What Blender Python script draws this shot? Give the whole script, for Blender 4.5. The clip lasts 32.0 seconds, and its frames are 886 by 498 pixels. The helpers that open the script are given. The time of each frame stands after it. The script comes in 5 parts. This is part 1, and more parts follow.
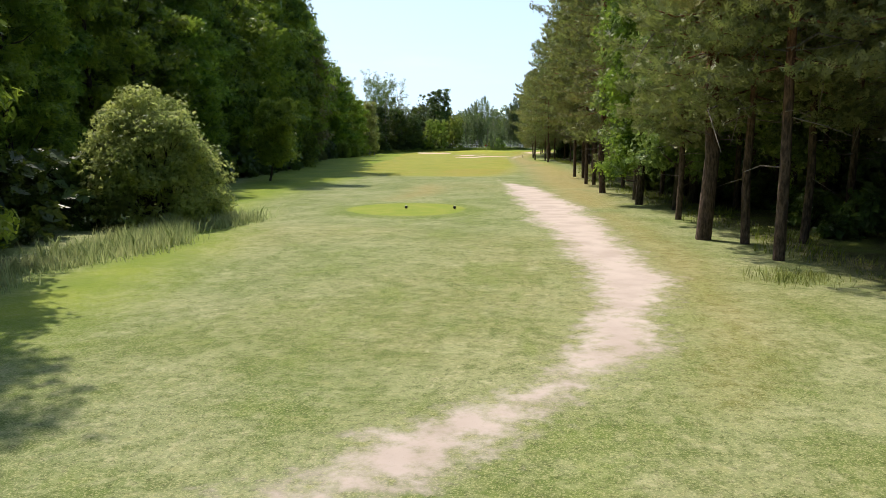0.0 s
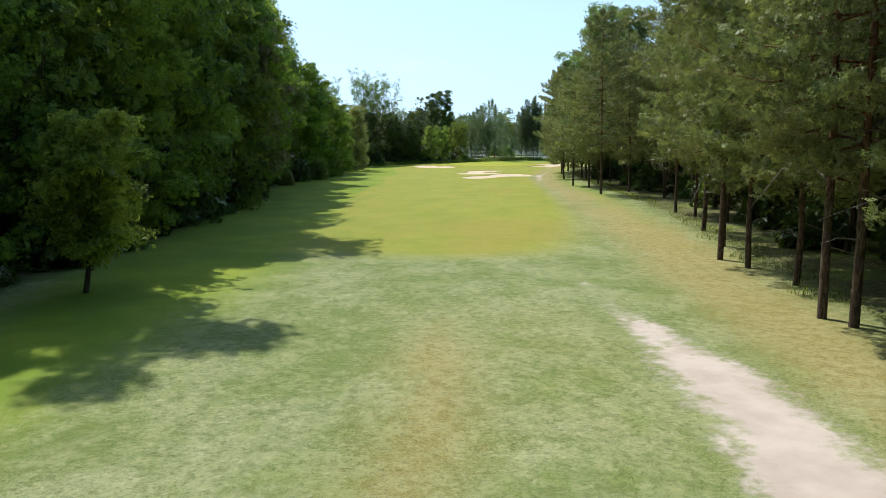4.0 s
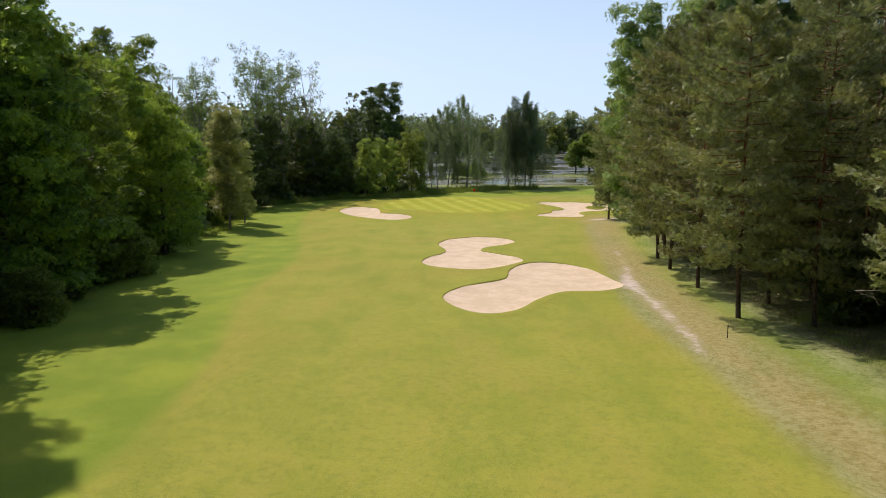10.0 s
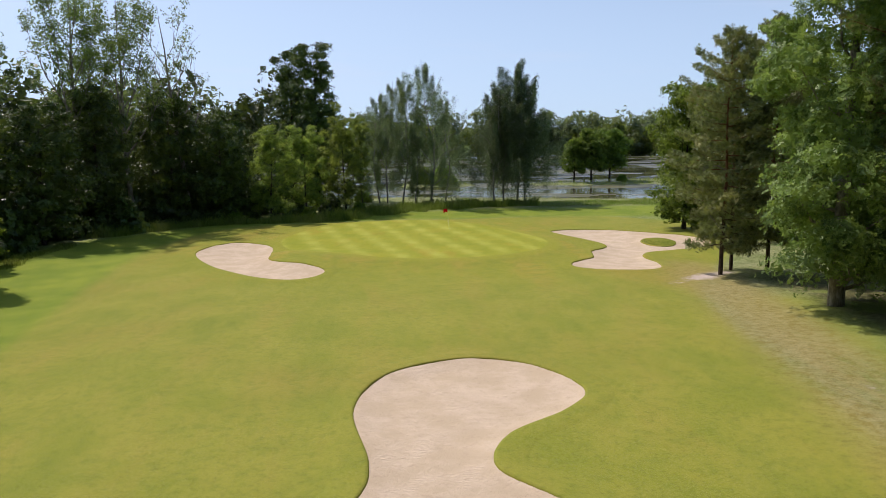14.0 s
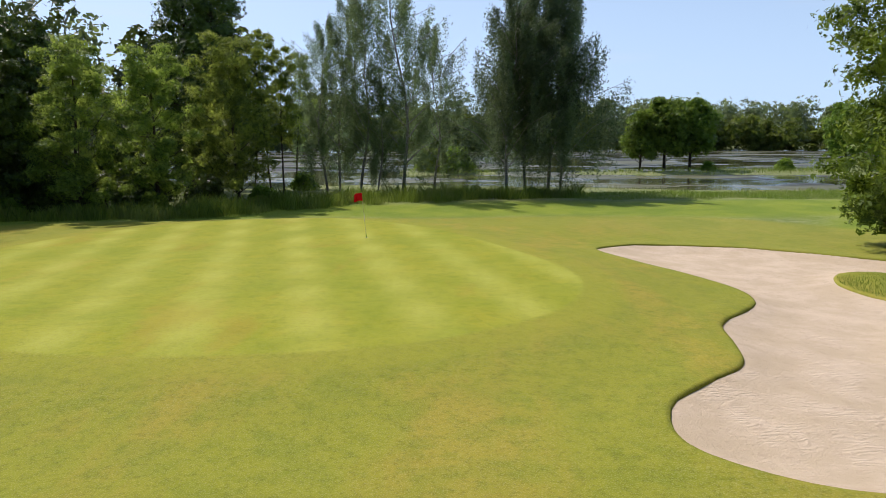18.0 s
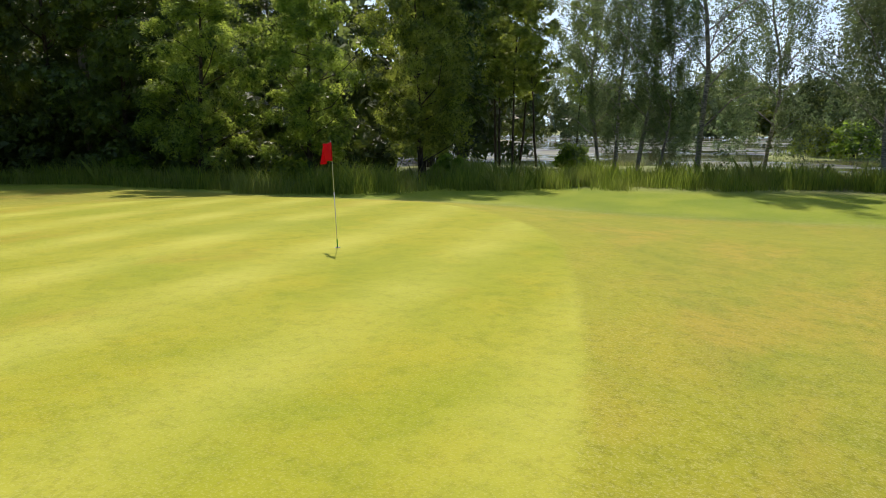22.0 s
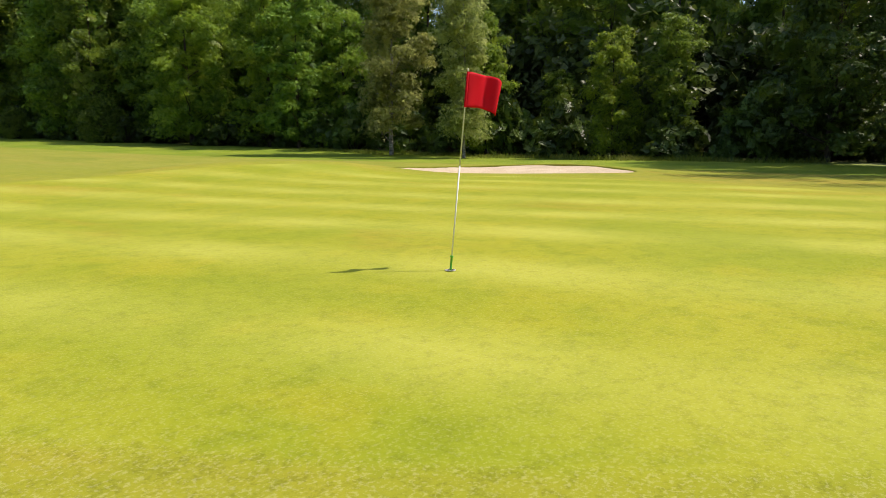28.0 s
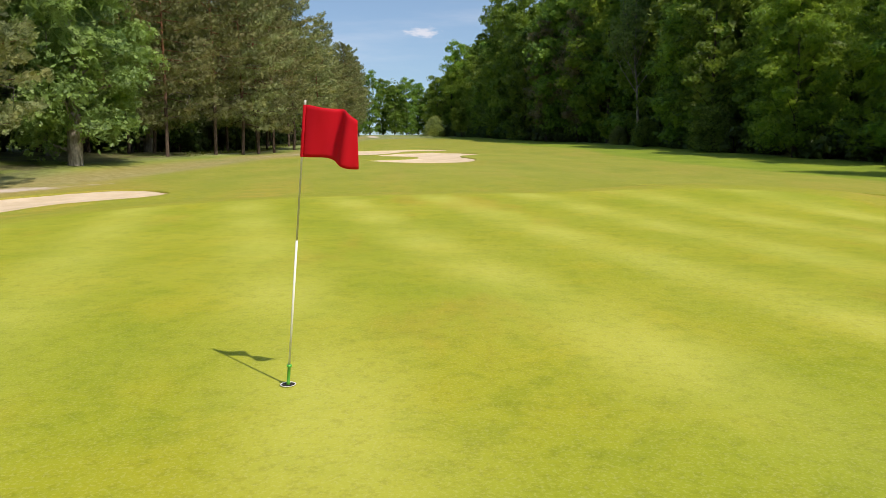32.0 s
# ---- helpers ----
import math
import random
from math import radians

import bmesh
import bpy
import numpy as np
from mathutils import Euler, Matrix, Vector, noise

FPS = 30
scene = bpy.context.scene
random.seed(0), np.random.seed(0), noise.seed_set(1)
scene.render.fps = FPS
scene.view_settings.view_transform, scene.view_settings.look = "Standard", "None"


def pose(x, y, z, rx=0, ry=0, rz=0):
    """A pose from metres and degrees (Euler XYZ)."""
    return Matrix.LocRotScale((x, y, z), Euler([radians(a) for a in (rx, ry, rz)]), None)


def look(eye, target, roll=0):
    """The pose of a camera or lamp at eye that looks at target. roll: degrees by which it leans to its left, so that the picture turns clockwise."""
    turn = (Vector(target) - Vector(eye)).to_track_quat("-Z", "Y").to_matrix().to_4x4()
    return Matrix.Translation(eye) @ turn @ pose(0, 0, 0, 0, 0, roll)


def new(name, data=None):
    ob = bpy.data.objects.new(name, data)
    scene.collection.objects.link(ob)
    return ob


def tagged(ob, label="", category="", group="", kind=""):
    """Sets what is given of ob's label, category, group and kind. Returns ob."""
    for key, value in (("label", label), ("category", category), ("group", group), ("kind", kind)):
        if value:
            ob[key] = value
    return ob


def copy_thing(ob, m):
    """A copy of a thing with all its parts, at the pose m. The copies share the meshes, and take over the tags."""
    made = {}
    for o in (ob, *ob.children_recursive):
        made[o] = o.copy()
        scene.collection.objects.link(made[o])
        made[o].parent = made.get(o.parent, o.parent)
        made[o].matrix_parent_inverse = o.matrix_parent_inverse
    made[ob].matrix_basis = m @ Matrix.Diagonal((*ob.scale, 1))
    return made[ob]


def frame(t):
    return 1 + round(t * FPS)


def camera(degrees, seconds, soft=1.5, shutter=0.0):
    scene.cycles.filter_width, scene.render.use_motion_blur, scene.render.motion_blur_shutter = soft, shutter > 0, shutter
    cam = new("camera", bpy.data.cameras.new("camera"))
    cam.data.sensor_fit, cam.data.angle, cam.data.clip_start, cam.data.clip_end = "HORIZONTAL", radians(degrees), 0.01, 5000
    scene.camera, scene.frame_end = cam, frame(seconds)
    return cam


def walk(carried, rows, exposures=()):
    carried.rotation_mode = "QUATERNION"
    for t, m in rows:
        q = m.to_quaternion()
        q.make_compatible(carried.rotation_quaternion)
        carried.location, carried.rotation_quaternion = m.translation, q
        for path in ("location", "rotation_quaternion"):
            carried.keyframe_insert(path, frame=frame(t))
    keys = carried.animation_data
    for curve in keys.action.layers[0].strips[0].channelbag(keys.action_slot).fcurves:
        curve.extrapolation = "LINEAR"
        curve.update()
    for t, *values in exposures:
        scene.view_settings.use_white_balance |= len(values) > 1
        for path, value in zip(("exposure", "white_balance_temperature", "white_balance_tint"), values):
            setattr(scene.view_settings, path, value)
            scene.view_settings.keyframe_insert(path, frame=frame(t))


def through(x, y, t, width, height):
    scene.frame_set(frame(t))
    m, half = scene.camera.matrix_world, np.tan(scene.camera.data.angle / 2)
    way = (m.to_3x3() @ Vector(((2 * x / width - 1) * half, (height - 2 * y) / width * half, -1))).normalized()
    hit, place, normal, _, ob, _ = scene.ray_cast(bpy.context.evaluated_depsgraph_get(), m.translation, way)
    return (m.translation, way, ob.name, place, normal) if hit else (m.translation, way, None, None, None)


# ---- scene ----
cam = camera(62.5, 32.0, 0.8)
PATH = [
    (0, (7.196, -102.839, 7.298), (7.038, -100.866, 6.977), -0.42),
    (0.5, (6.830, -99.195, 8.111), (6.670, -97.224, 7.783), -0.51),
    (1, (6.423, -95.146, 8.771), (6.264, -93.173, 8.455), -0.58),
    (1.5, (5.972, -90.649, 9.152), (5.815, -88.676, 8.834), -0.61),
    (2, (5.479, -85.815, 9.291), (5.322, -83.843, 8.969), -0.62),
    (2.5, (4.929, -80.731, 9.312), (4.771, -78.759, 8.992), -0.67),
    (3, (4.326, -75.452, 9.274), (4.170, -73.479, 8.957), -0.73),
    (3.5, (3.705, -70.007, 9.238), (3.552, -68.033, 8.922), -0.76),
    (4, (3.101, -64.436, 9.322), (2.947, -62.462, 9.006), -0.73),
    (4.5, (2.517, -58.795, 9.547), (2.363, -56.821, 9.235), -0.66),
    (6.5, (-0.532, -34.473, 11.610), (-0.662, -32.498, 11.292), -0.57),
    (7, (-1.057, -26.791, 12.021), (-1.173, -24.815, 11.701), -0.49),
    (7.5, (-1.615, -18.892, 12.393), (-1.715, -16.916, 12.074), -0.45),
    (8, (-2.216, -10.689, 12.692), (-2.299, -8.712, 12.371), -0.43),
    (8.5, (-2.796, -2.255, 12.890), (-2.862, -0.277, 12.569), -0.44),
    (9, (-3.280, 6.157, 13.005), (-3.327, 8.135, 12.684), -0.44),
    (9.5, (-3.716, 14.186, 12.992), (-3.745, 16.164, 12.669), -0.47),
    (10, (-4.164, 21.545, 12.812), (-4.160, 23.523, 12.490), -0.52),
    (10.5, (-4.548, 28.306, 12.505), (-4.510, 30.283, 12.181), -0.58),
    (11, (-4.763, 34.844, 12.135), (-4.694, 36.820, 11.814), -0.63),
    (11.5, (-4.778, 41.415, 11.832), (-4.691, 43.392, 11.513), -0.67),
    (12, (-4.586, 48.113, 11.594), (-4.484, 50.088, 11.279), -0.72),
    (12.5, (-4.222, 54.995, 11.314), (-4.118, 56.971, 11.004), -0.75),
    (13, (-3.778, 61.961, 10.958), (-3.673, 63.938, 10.653), -0.69),
    (13.5, (-3.325, 68.870, 10.494), (-3.217, 70.847, 10.189), -0.50),
    (15.5, (0.235, 94.005, 7.801), (0.339, 95.981, 7.490), -0.25),
    (16, (1.335, 99.005, 7.185), (1.435, 100.979, 6.868), -0.09),
    (16.5, (2.573, 103.980, 6.590), (2.663, 105.956, 6.279), -0.07),
    (17, (3.950, 108.953, 6.012), (4.013, 110.930, 5.704), -0.10),
    (17.5, (5.333, 113.784, 5.443), (5.348, 115.762, 5.140), -0.10),
    (18, (6.598, 118.238, 4.900), (6.552, 120.215, 4.600), -0.03),
    (18.5, (7.710, 122.219, 4.422), (7.581, 124.193, 4.121), 0.11),
    (19, (8.682, 125.792, 4.049), (8.467, 127.758, 3.746), 0.29),
    (19.5, (9.517, 129.042, 3.778), (9.193, 130.992, 3.471), 0.45),
    (20, (10.215, 131.998, 3.557), (9.756, 133.919, 3.244), 0.52),
    (20.5, (10.775, 134.654, 3.351), (10.169, 136.533, 3.032), 0.51),
    (21, (11.210, 137.031, 3.151), (10.457, 138.856, 2.831), 0.44),
    (21.5, (11.558, 139.192, 2.929), (10.648, 140.943, 2.603), 0.34),
    (22, (11.851, 141.214, 2.669), (10.785, 142.875, 2.341), 0.24),
    (22.5, (12.095, 143.142, 2.409), (10.856, 144.677, 2.084), 0.17),
    (23, (12.264, 144.974, 2.197), (10.851, 146.351, 1.872), 0.11),
    (23.5, (12.304, 146.694, 2.047), (10.739, 147.896, 1.724), -0.01),
    (24, (12.199, 148.306, 1.948), (10.494, 149.303, 1.632), -0.21),
    (24.5, (12.000, 149.850, 1.881), (10.181, 150.619, 1.568), -0.44),
    (26.5, (10.615, 154.989, 1.903), (8.698, 154.530, 1.562), -0.60),
    (27, (9.911, 155.706, 1.856), (8.071, 154.998, 1.522), -0.64),
    (27.5, (9.171, 156.377, 1.819), (7.450, 155.413, 1.491), -0.63),
    (28, (8.382, 156.973, 1.795), (6.817, 155.772, 1.467), -0.71),
    (28.5, (7.540, 157.477, 1.777), (6.152, 156.074, 1.456), -0.88),
    (29, (6.646, 157.880, 1.764), (5.473, 156.291, 1.448), -1.02),
    (29.5, (5.701, 158.179, 1.756), (4.761, 156.441, 1.446), -1.04),
    (30, (4.720, 158.367, 1.756), (4.047, 156.509, 1.452), -0.89),
    (30.5, (3.753, 158.426, 1.770), (3.349, 156.490, 1.469), -0.63),
    (31, (2.852, 158.321, 1.816), (2.657, 156.353, 1.516), -0.40),
    (31.5, (2.042, 158.069, 1.931), (1.931, 156.094, 1.630), -0.30),
    (32, (1.300, 157.750, 2.120), (1.190, 155.775, 1.824), -0.29),
]
EXPOSURES = [(0.0, 0.18, 6500, 18), (1.0, 0.14, 6400, 14), (2.0, 0.12, 6150, 10), (4.0, 0.14, 6000, 11), (7.5, 0.13, 5700, 26), (9.0, -0.03, 6600, 24), (13.0, -0.40, 6450, 25), (16.0, -0.26, 6250, 24), (19.0, -0.27, 6250, 22), (23.0, 0.11, 6750, 21), (28.0, 0.16, 6750, 19), (30.0, 0.02, 6700, 19), (32.0, -0.04, 6600, 17)]
walk(cam, [(t, look(eye, target, roll)) for t, eye, target, roll in PATH], EXPOSURES)


def lerp(a, b, t):
    return a + (b - a) * t


# ---- world, sun ----
CLOUD = (-0.030, -0.990, 0.2095)
SUN_EL, SUN_AZ = 54.0, (-0.67, 0.74)          # elevation in degrees; compass direction towards the sun (x, y)
world = bpy.data.worlds.new("sky")
scene.world = world
world.use_nodes = True
wn, wl = world.node_tree.nodes, world.node_tree.links
sky = wn.new("ShaderNodeTexSky")
sky.sky_type = "NISHITA"
sky.sun_disc = False
sky.sun_elevation = radians(SUN_EL)
sky.sun_rotation = math.atan2(SUN_AZ[0], SUN_AZ[1])
sky.air_density, sky.dust_density, sky.ozone_density = 1.0, 1.8, 1.0
lift = wn.new("ShaderNodeVectorMath")
lift.operation = "ADD"
lift.inputs[1].default_value = (0, 0, 0.07)
wl.new(wn.new("ShaderNodeTexCoord").outputs["Generated"], lift.inputs[0])
wl.new(lift.outputs[0], sky.inputs[0])
# thin cirrus over the whole sky
wisp = wn.new("ShaderNodeTexNoise")
stretch = wn.new("ShaderNodeMapping")
stretch.inputs["Scale"].default_value = (1.2, 3.0, 9.0)
stretch.inputs["Rotation"].default_value = (0.0, 0.12, 0.5)
wl.new(lift.outputs[0], stretch.inputs[0])
wl.new(stretch.outputs[0], wisp.inputs["Vector"])
wisp.inputs["Scale"].default_value, wisp.inputs["Detail"].default_value, wisp.inputs["Roughness"].default_value = 1.6, 6.0, 0.6
thin_veil = wn.new("ShaderNodeMapRange")
thin_veil.interpolation_type = "SMOOTHSTEP"
for socket, value in zip(thin_veil.inputs, (0.0, 0.52, 0.82, 0.0, 0.3)):
    socket.default_value = value
wl.new(wisp.outputs["Fac"], thin_veil.inputs[0])
veiled = wn.new("ShaderNodeMix")
veiled.data_type = "RGBA"
wl.new(thin_veil.outputs[0], veiled.inputs[0])
clear = wn.new("ShaderNodeMix")
clear.data_type, clear.blend_type = "RGBA", "MULTIPLY"
clear.inputs[0].default_value = 1.0
clear.inputs[7].default_value = (0.95, 1.06, 1.06, 1)
wl.new(sky.outputs[0], clear.inputs[6])
# pale haze low in the sky, brighter on the sun's side
parts = wn.new("ShaderNodeSeparateXYZ")
wl.new(lift.outputs[0], parts.inputs[0])
low_sky, sunward, haze = wn.new("ShaderNodeMapRange"), wn.new("ShaderNodeMapRange"), wn.new("ShaderNodeMath")
for node, socket_name, limits in ((low_sky, "Z", (0.55, 0.08, 0.0, 0.62)), (sunward, "Y", (-0.3, 0.7, 0.0, 1.0))):
    node.interpolation_type = "SMOOTHSTEP"
    wl.new(parts.outputs[socket_name], node.inputs[0])
    for socket, value in zip(list(node.inputs)[1:5], limits):
        socket.default_value = value
haze.operation = "MULTIPLY"
wl.new(low_sky.outputs[0], haze.inputs[0])
wl.new(sunward.outputs[0], haze.inputs[1])
hazy = wn.new("ShaderNodeMix")
hazy.data_type = "RGBA"
wl.new(haze.outputs[0], hazy.inputs[0])
wl.new(clear.outputs[2], hazy.inputs[6])
hazy.inputs[7].default_value = (5.2, 7.3, 8.9, 1)
wl.new(hazy.outputs[2], veiled.inputs[6])
veiled.inputs[7].default_value = (6.4, 6.6, 6.8, 1)
# one small fair-weather cloud low in the south
off = wn.new("ShaderNodeVectorMath")
off.operation = "SUBTRACT"
off.inputs[1].default_value = CLOUD
wl.new(lift.outputs[0], off.inputs[0])
oval = wn.new("ShaderNodeVectorMath")
oval.operation = "MULTIPLY"
oval.inputs[1].default_value = (45.0, 20.0, 150.0)
wl.new(off.outputs[0], oval.inputs[0])
size = wn.new("ShaderNodeVectorMath")
size.operation = "LENGTH"
wl.new(oval.outputs[0], size.inputs[0])
puff = wn.new("ShaderNodeTexNoise")
wl.new(oval.outputs[0], puff.inputs["Vector"])
puff.inputs["Scale"].default_value, puff.inputs["Detail"].default_value = 1.6, 4.0
ragged = wn.new("ShaderNodeMath")
ragged.operation = "MULTIPLY_ADD"
ragged.inputs[1].default_value = -2.2
wl.new(puff.outputs["Fac"], ragged.inputs[0])
wl.new(size.outputs["Value"], ragged.inputs[2])
body = wn.new("ShaderNodeMapRange")
body.interpolation_type = "SMOOTHSTEP"
for socket, value in zip(body.inputs, (0.0, 0.1, -0.9, 0.0, 0.7)):
    socket.default_value = value
wl.new(ragged.outputs[0], body.inputs[0])
clouded = wn.new("ShaderNodeMix")
clouded.data_type = "RGBA"
wl.new(body.outputs[0], clouded.inputs[0])
wl.new(veiled.outputs[2], clouded.inputs[6])
clouded.inputs[7].default_value = (6.0, 6.1, 6.3, 1)
wl.new(clouded.outputs[2], wn["Background"].inputs[0])
wn["Background"].inputs[1].default_value = 0.146

sun = new("sun", bpy.data.lights.new("sun", "SUN"))
sun.data.energy, sun.data.angle, sun.data.color = 4.5, radians(0.55), (1.0, 0.93, 0.80)
n_ = math.hypot(*SUN_AZ)
sun_from = Vector((SUN_AZ[0] / n_ * math.cos(radians(SUN_EL)), SUN_AZ[1] / n_ * math.cos(radians(SUN_EL)), math.sin(radians(SUN_EL))))
sun.matrix_world = look(sun_from * 100, (0, 0, 0))


# ---- materials ----
class Mat:
    """A node material with short calls."""

    def __init__(self, name):
        self.m = bpy.data.materials.new(name)
        self.m.use_nodes = True
        self.t = self.m.node_tree
        self.n, self.l = self.t.nodes, self.t.links
        self.b = self.n["Principled BSDF"]
        self.out = self.n["Material Output"]

    def put(self, socket, value):
        if isinstance(value, bpy.types.NodeSocket):
            self.l.new(value, socket)
        elif isinstance(value, (tuple, list)) and len(value) == 3 and socket.type == "RGBA":
            socket.default_value = (*value, 1)
        else:
            socket.default_value = value

    def attr(self, name):
        a = self.n.new("ShaderNodeAttribute")
        a.attribute_name = name
        return a.outputs["Fac"]

    def coords(self, kind="Object"):
        return self.n.new("ShaderNodeTexCoord").outputs[kind]

    def scaled(self, vec, scale):
        a = self.n.new("ShaderNodeMapping")
        self.l.new(vec, a.inputs[0])
        a.inputs["Scale"].default_value = scale
        return a.outputs[0]

    def noise(self, vec, scale, detail=3.0, rough=0.55):
        a = self.n.new("ShaderNodeTexNoise")
        self.l.new(vec, a.inputs["Vector"])
        a.inputs["Scale"].default_value, a.inputs["Detail"].default_value, a.inputs["Roughness"].default_value = scale, detail, rough
        return a.outputs["Fac"]

    def math(self, op, a, b=0.0, c=0.0, clamp=False):
        x = self.n.new("ShaderNodeMath")
        x.operation, x.use_clamp = op, clamp
        for s, v in zip(x.inputs, (a, b, c)):
            self.put(s, v)
        return x.outputs[0]

    def ramp(self, v, lo, hi, a=0.0, b=1.0):
        x = self.n.new("ShaderNodeMapRange")
        x.interpolation_type = "SMOOTHSTEP"
        for s, w in zip(x.inputs, (v, lo, hi, a, b)):
            self.put(s, w)
        return x.outputs[0]

    def mix(self, f, a, b, kind="MIX"):
        x = self.n.new("ShaderNodeMix")
        x.data_type, x.blend_type = "RGBA", kind
        self.put(x.inputs[0], f)
        self.put(x.inputs[6], a)
        self.put(x.inputs[7], b)
        return x.outputs[2]

    def bump(self, height, strength, distance):
        x = self.n.new("ShaderNodeBump")
        x.inputs["Strength"].default_value, x.inputs["Distance"].default_value = strength, distance
        self.l.new(height, x.inputs["Height"])
        self.l.new(x.outputs[0], self.b.inputs["Normal"])

    def done(self, color=None, rough=0.8, spec=0.3, metal=0.0):
        if color is not None:
            self.put(self.b.inputs["Base Color"], color)
        self.put(self.b.inputs["Roughness"], rough)
        self.b.inputs["Specular IOR Level"].default_value = spec
        self.b.inputs["Metallic"].default_value = metal
        return self.m


def leaf_material(name, dark, light, yellow, through=0.4, gloss=0.65, leaflet=0.0, cover=0.57, lit=(0.34, 0.46, 0.05)):
    """Leaves: tone varies from leaf to leaf and from tree to tree; part of the light passes through. leaflet: width of the single leaves of a spray, with gaps between them."""
    k = Mat(name)
    g = k.n.new("ShaderNodeNewGeometry").outputs["Random Per Island"]
    o = k.n.new("ShaderNodeObjectInfo").outputs["Random"]
    c = k.mix(g, dark, light)
    c = k.mix(k.ramp(k.noise(k.coords(), 0.35, 2), 0.45, 0.7), c, yellow)
    h = k.n.new("ShaderNodeHueSaturation")
    k.put(h.inputs["Hue"], k.math("MULTIPLY_ADD", o, 0.03, 0.485))
    k.put(h.inputs["Value"], k.math("MULTIPLY_ADD", o, 0.5, 0.80))
    k.l.new(c, h.inputs["Color"])
    k.put(k.b.inputs["Base Color"], h.outputs[0])
    k.b.inputs["Roughness"].default_value = 0.46
    k.b.inputs["Specular IOR Level"].default_value = gloss
    tr = k.n.new("ShaderNodeBsdfTranslucent")
    k.l.new(k.mix(k.math("MULTIPLY_ADD", g, 0.5, 0.1), h.outputs[0], lit), tr.inputs[0])
    mx = k.n.new("ShaderNodeMixShader")
    mx.inputs[0].default_value = through
    k.l.new(k.b.outputs[0], mx.inputs[1])
    k.l.new(tr.outputs[0], mx.inputs[2])
    k.l.new(mx.outputs[0], k.out.inputs[0])
    if leaflet:
        vo = k.n.new("ShaderNodeTexVoronoi")
        k.l.new(k.coords(), vo.inputs["Vector"])
        vo.inputs["Scale"].default_value = 1 / leaflet
        gap = k.math("GREATER_THAN", vo.outputs["Distance"], cover)
        cut = k.n.new("ShaderNodeMixShader")
        k.put(cut.inputs[0], gap)
        k.l.new(mx.outputs[0], cut.inputs[1])
        k.l.new(k.n.new("ShaderNodeBsdfTransparent").outputs[0], cut.inputs[2])
        k.l.new(cut.outputs[0], k.out.inputs[0])
    return k.m


def bark_material(name, a, b, scale=(6, 6, 1.2), rough=0.9):
    k = Mat(name)
    v = k.scaled(k.coords(), scale)
    n1 = k.noise(v, 2.2, 5, 0.65)
    c = k.mix(k.ramp(n1, 0.35, 0.68), a, b)
    k.bump(n1, 0.7, 0.05)
    return k.done(c, rough, 0.15)


M = {}
M["oak"] = leaf_material("broad leaves", (0.042, 0.088, 0.014), (0.190, 0.305, 0.040), (0.220, 0.320, 0.040), 0.44, 0.28, leaflet=0.10, cover=0.60)
# oak leaves again in a darker colour, for shaded and backlit trees
M["shaded_oak"] = leaf_material("broad leaves darkened for shade", (0.024, 0.050, 0.010), (0.085, 0.138, 0.022), (0.10, 0.15, 0.024), 0.16, 0.35, leaflet=0.11, cover=0.62)
M["lime"] = leaf_material("light leaves", (0.085, 0.160, 0.020), (0.220, 0.330, 0.042), (0.27, 0.36, 0.040), 0.55, 0.3, leaflet=0.10, cover=0.58, lit=(0.45, 0.58, 0.06))
M["alder"] = leaf_material("sunlit alder leaves", (0.048, 0.098, 0.016), (0.220, 0.330, 0.050), (0.25, 0.34, 0.05), 0.62, 0.5, leaflet=0.09, cover=0.52, lit=(0.54, 0.64, 0.10))
M["willow"] = leaf_material("grey willow leaves", (0.16, 0.195, 0.060), (0.33, 0.375, 0.110), (0.34, 0.36, 0.08), 0.6, 0.35, leaflet=0.075, lit=(0.58, 0.62, 0.20))
# sunlight is put into this lighter leaf colour; the tree stands in shade
M["hazel"] = leaf_material("hazel leaves brightened as if sunlit", (0.13, 0.20, 0.03), (0.33, 0.44, 0.07), (0.36, 0.44, 0.06), 0.6, 0.3, leaflet=0.09, lit=(0.56, 0.66, 0.10))
M["aspen"] = leaf_material("aspen leaves", (0.080, 0.132, 0.034), (0.245, 0.330, 0.100), (0.23, 0.31, 0.070), 0.42, 0.35, leaflet=0.095, cover=0.57)
M["birch"] = leaf_material("birch leaves", (0.074, 0.115, 0.045), (0.195, 0.265, 0.120), (0.17, 0.225, 0.09), 0.58, 0.5, leaflet=0.08, cover=0.5, lit=(0.33, 0.47, 0.16))
M["dark_birch"] = leaf_material("dark birch leaves", (0.044, 0.072, 0.030), (0.150, 0.208, 0.096), (0.12, 0.17, 0.066), 0.45, 0.6, leaflet=0.08, cover=0.52, lit=(0.27, 0.40, 0.13))
M["russet"] = leaf_material("brownish thin leaves", (0.13, 0.105, 0.050), (0.24, 0.18, 0.085), (0.18, 0.17, 0.06), 0.35, leaflet=0.14, cover=0.5)
M["needle"] = leaf_material("pine needles", (0.105, 0.125, 0.053), (0.255, 0.278, 0.120), (0.27, 0.258, 0.100), 0.3, 0.15, leaflet=0.05, cover=0.54)
# aerial haze is put into the paler, bluish leaf colour
M["far_oak"] = leaf_material("broad leaves far off with haze in their colour", (0.090, 0.130, 0.060), (0.220, 0.275, 0.130), (0.23, 0.27, 0.12), 0.4, 0.3, leaflet=0.55)
M["far_lime"] = leaf_material("light leaves far off", (0.095, 0.160, 0.030), (0.190, 0.265, 0.055), (0.22, 0.27, 0.06), 0.5, 0.3, leaflet=0.55)
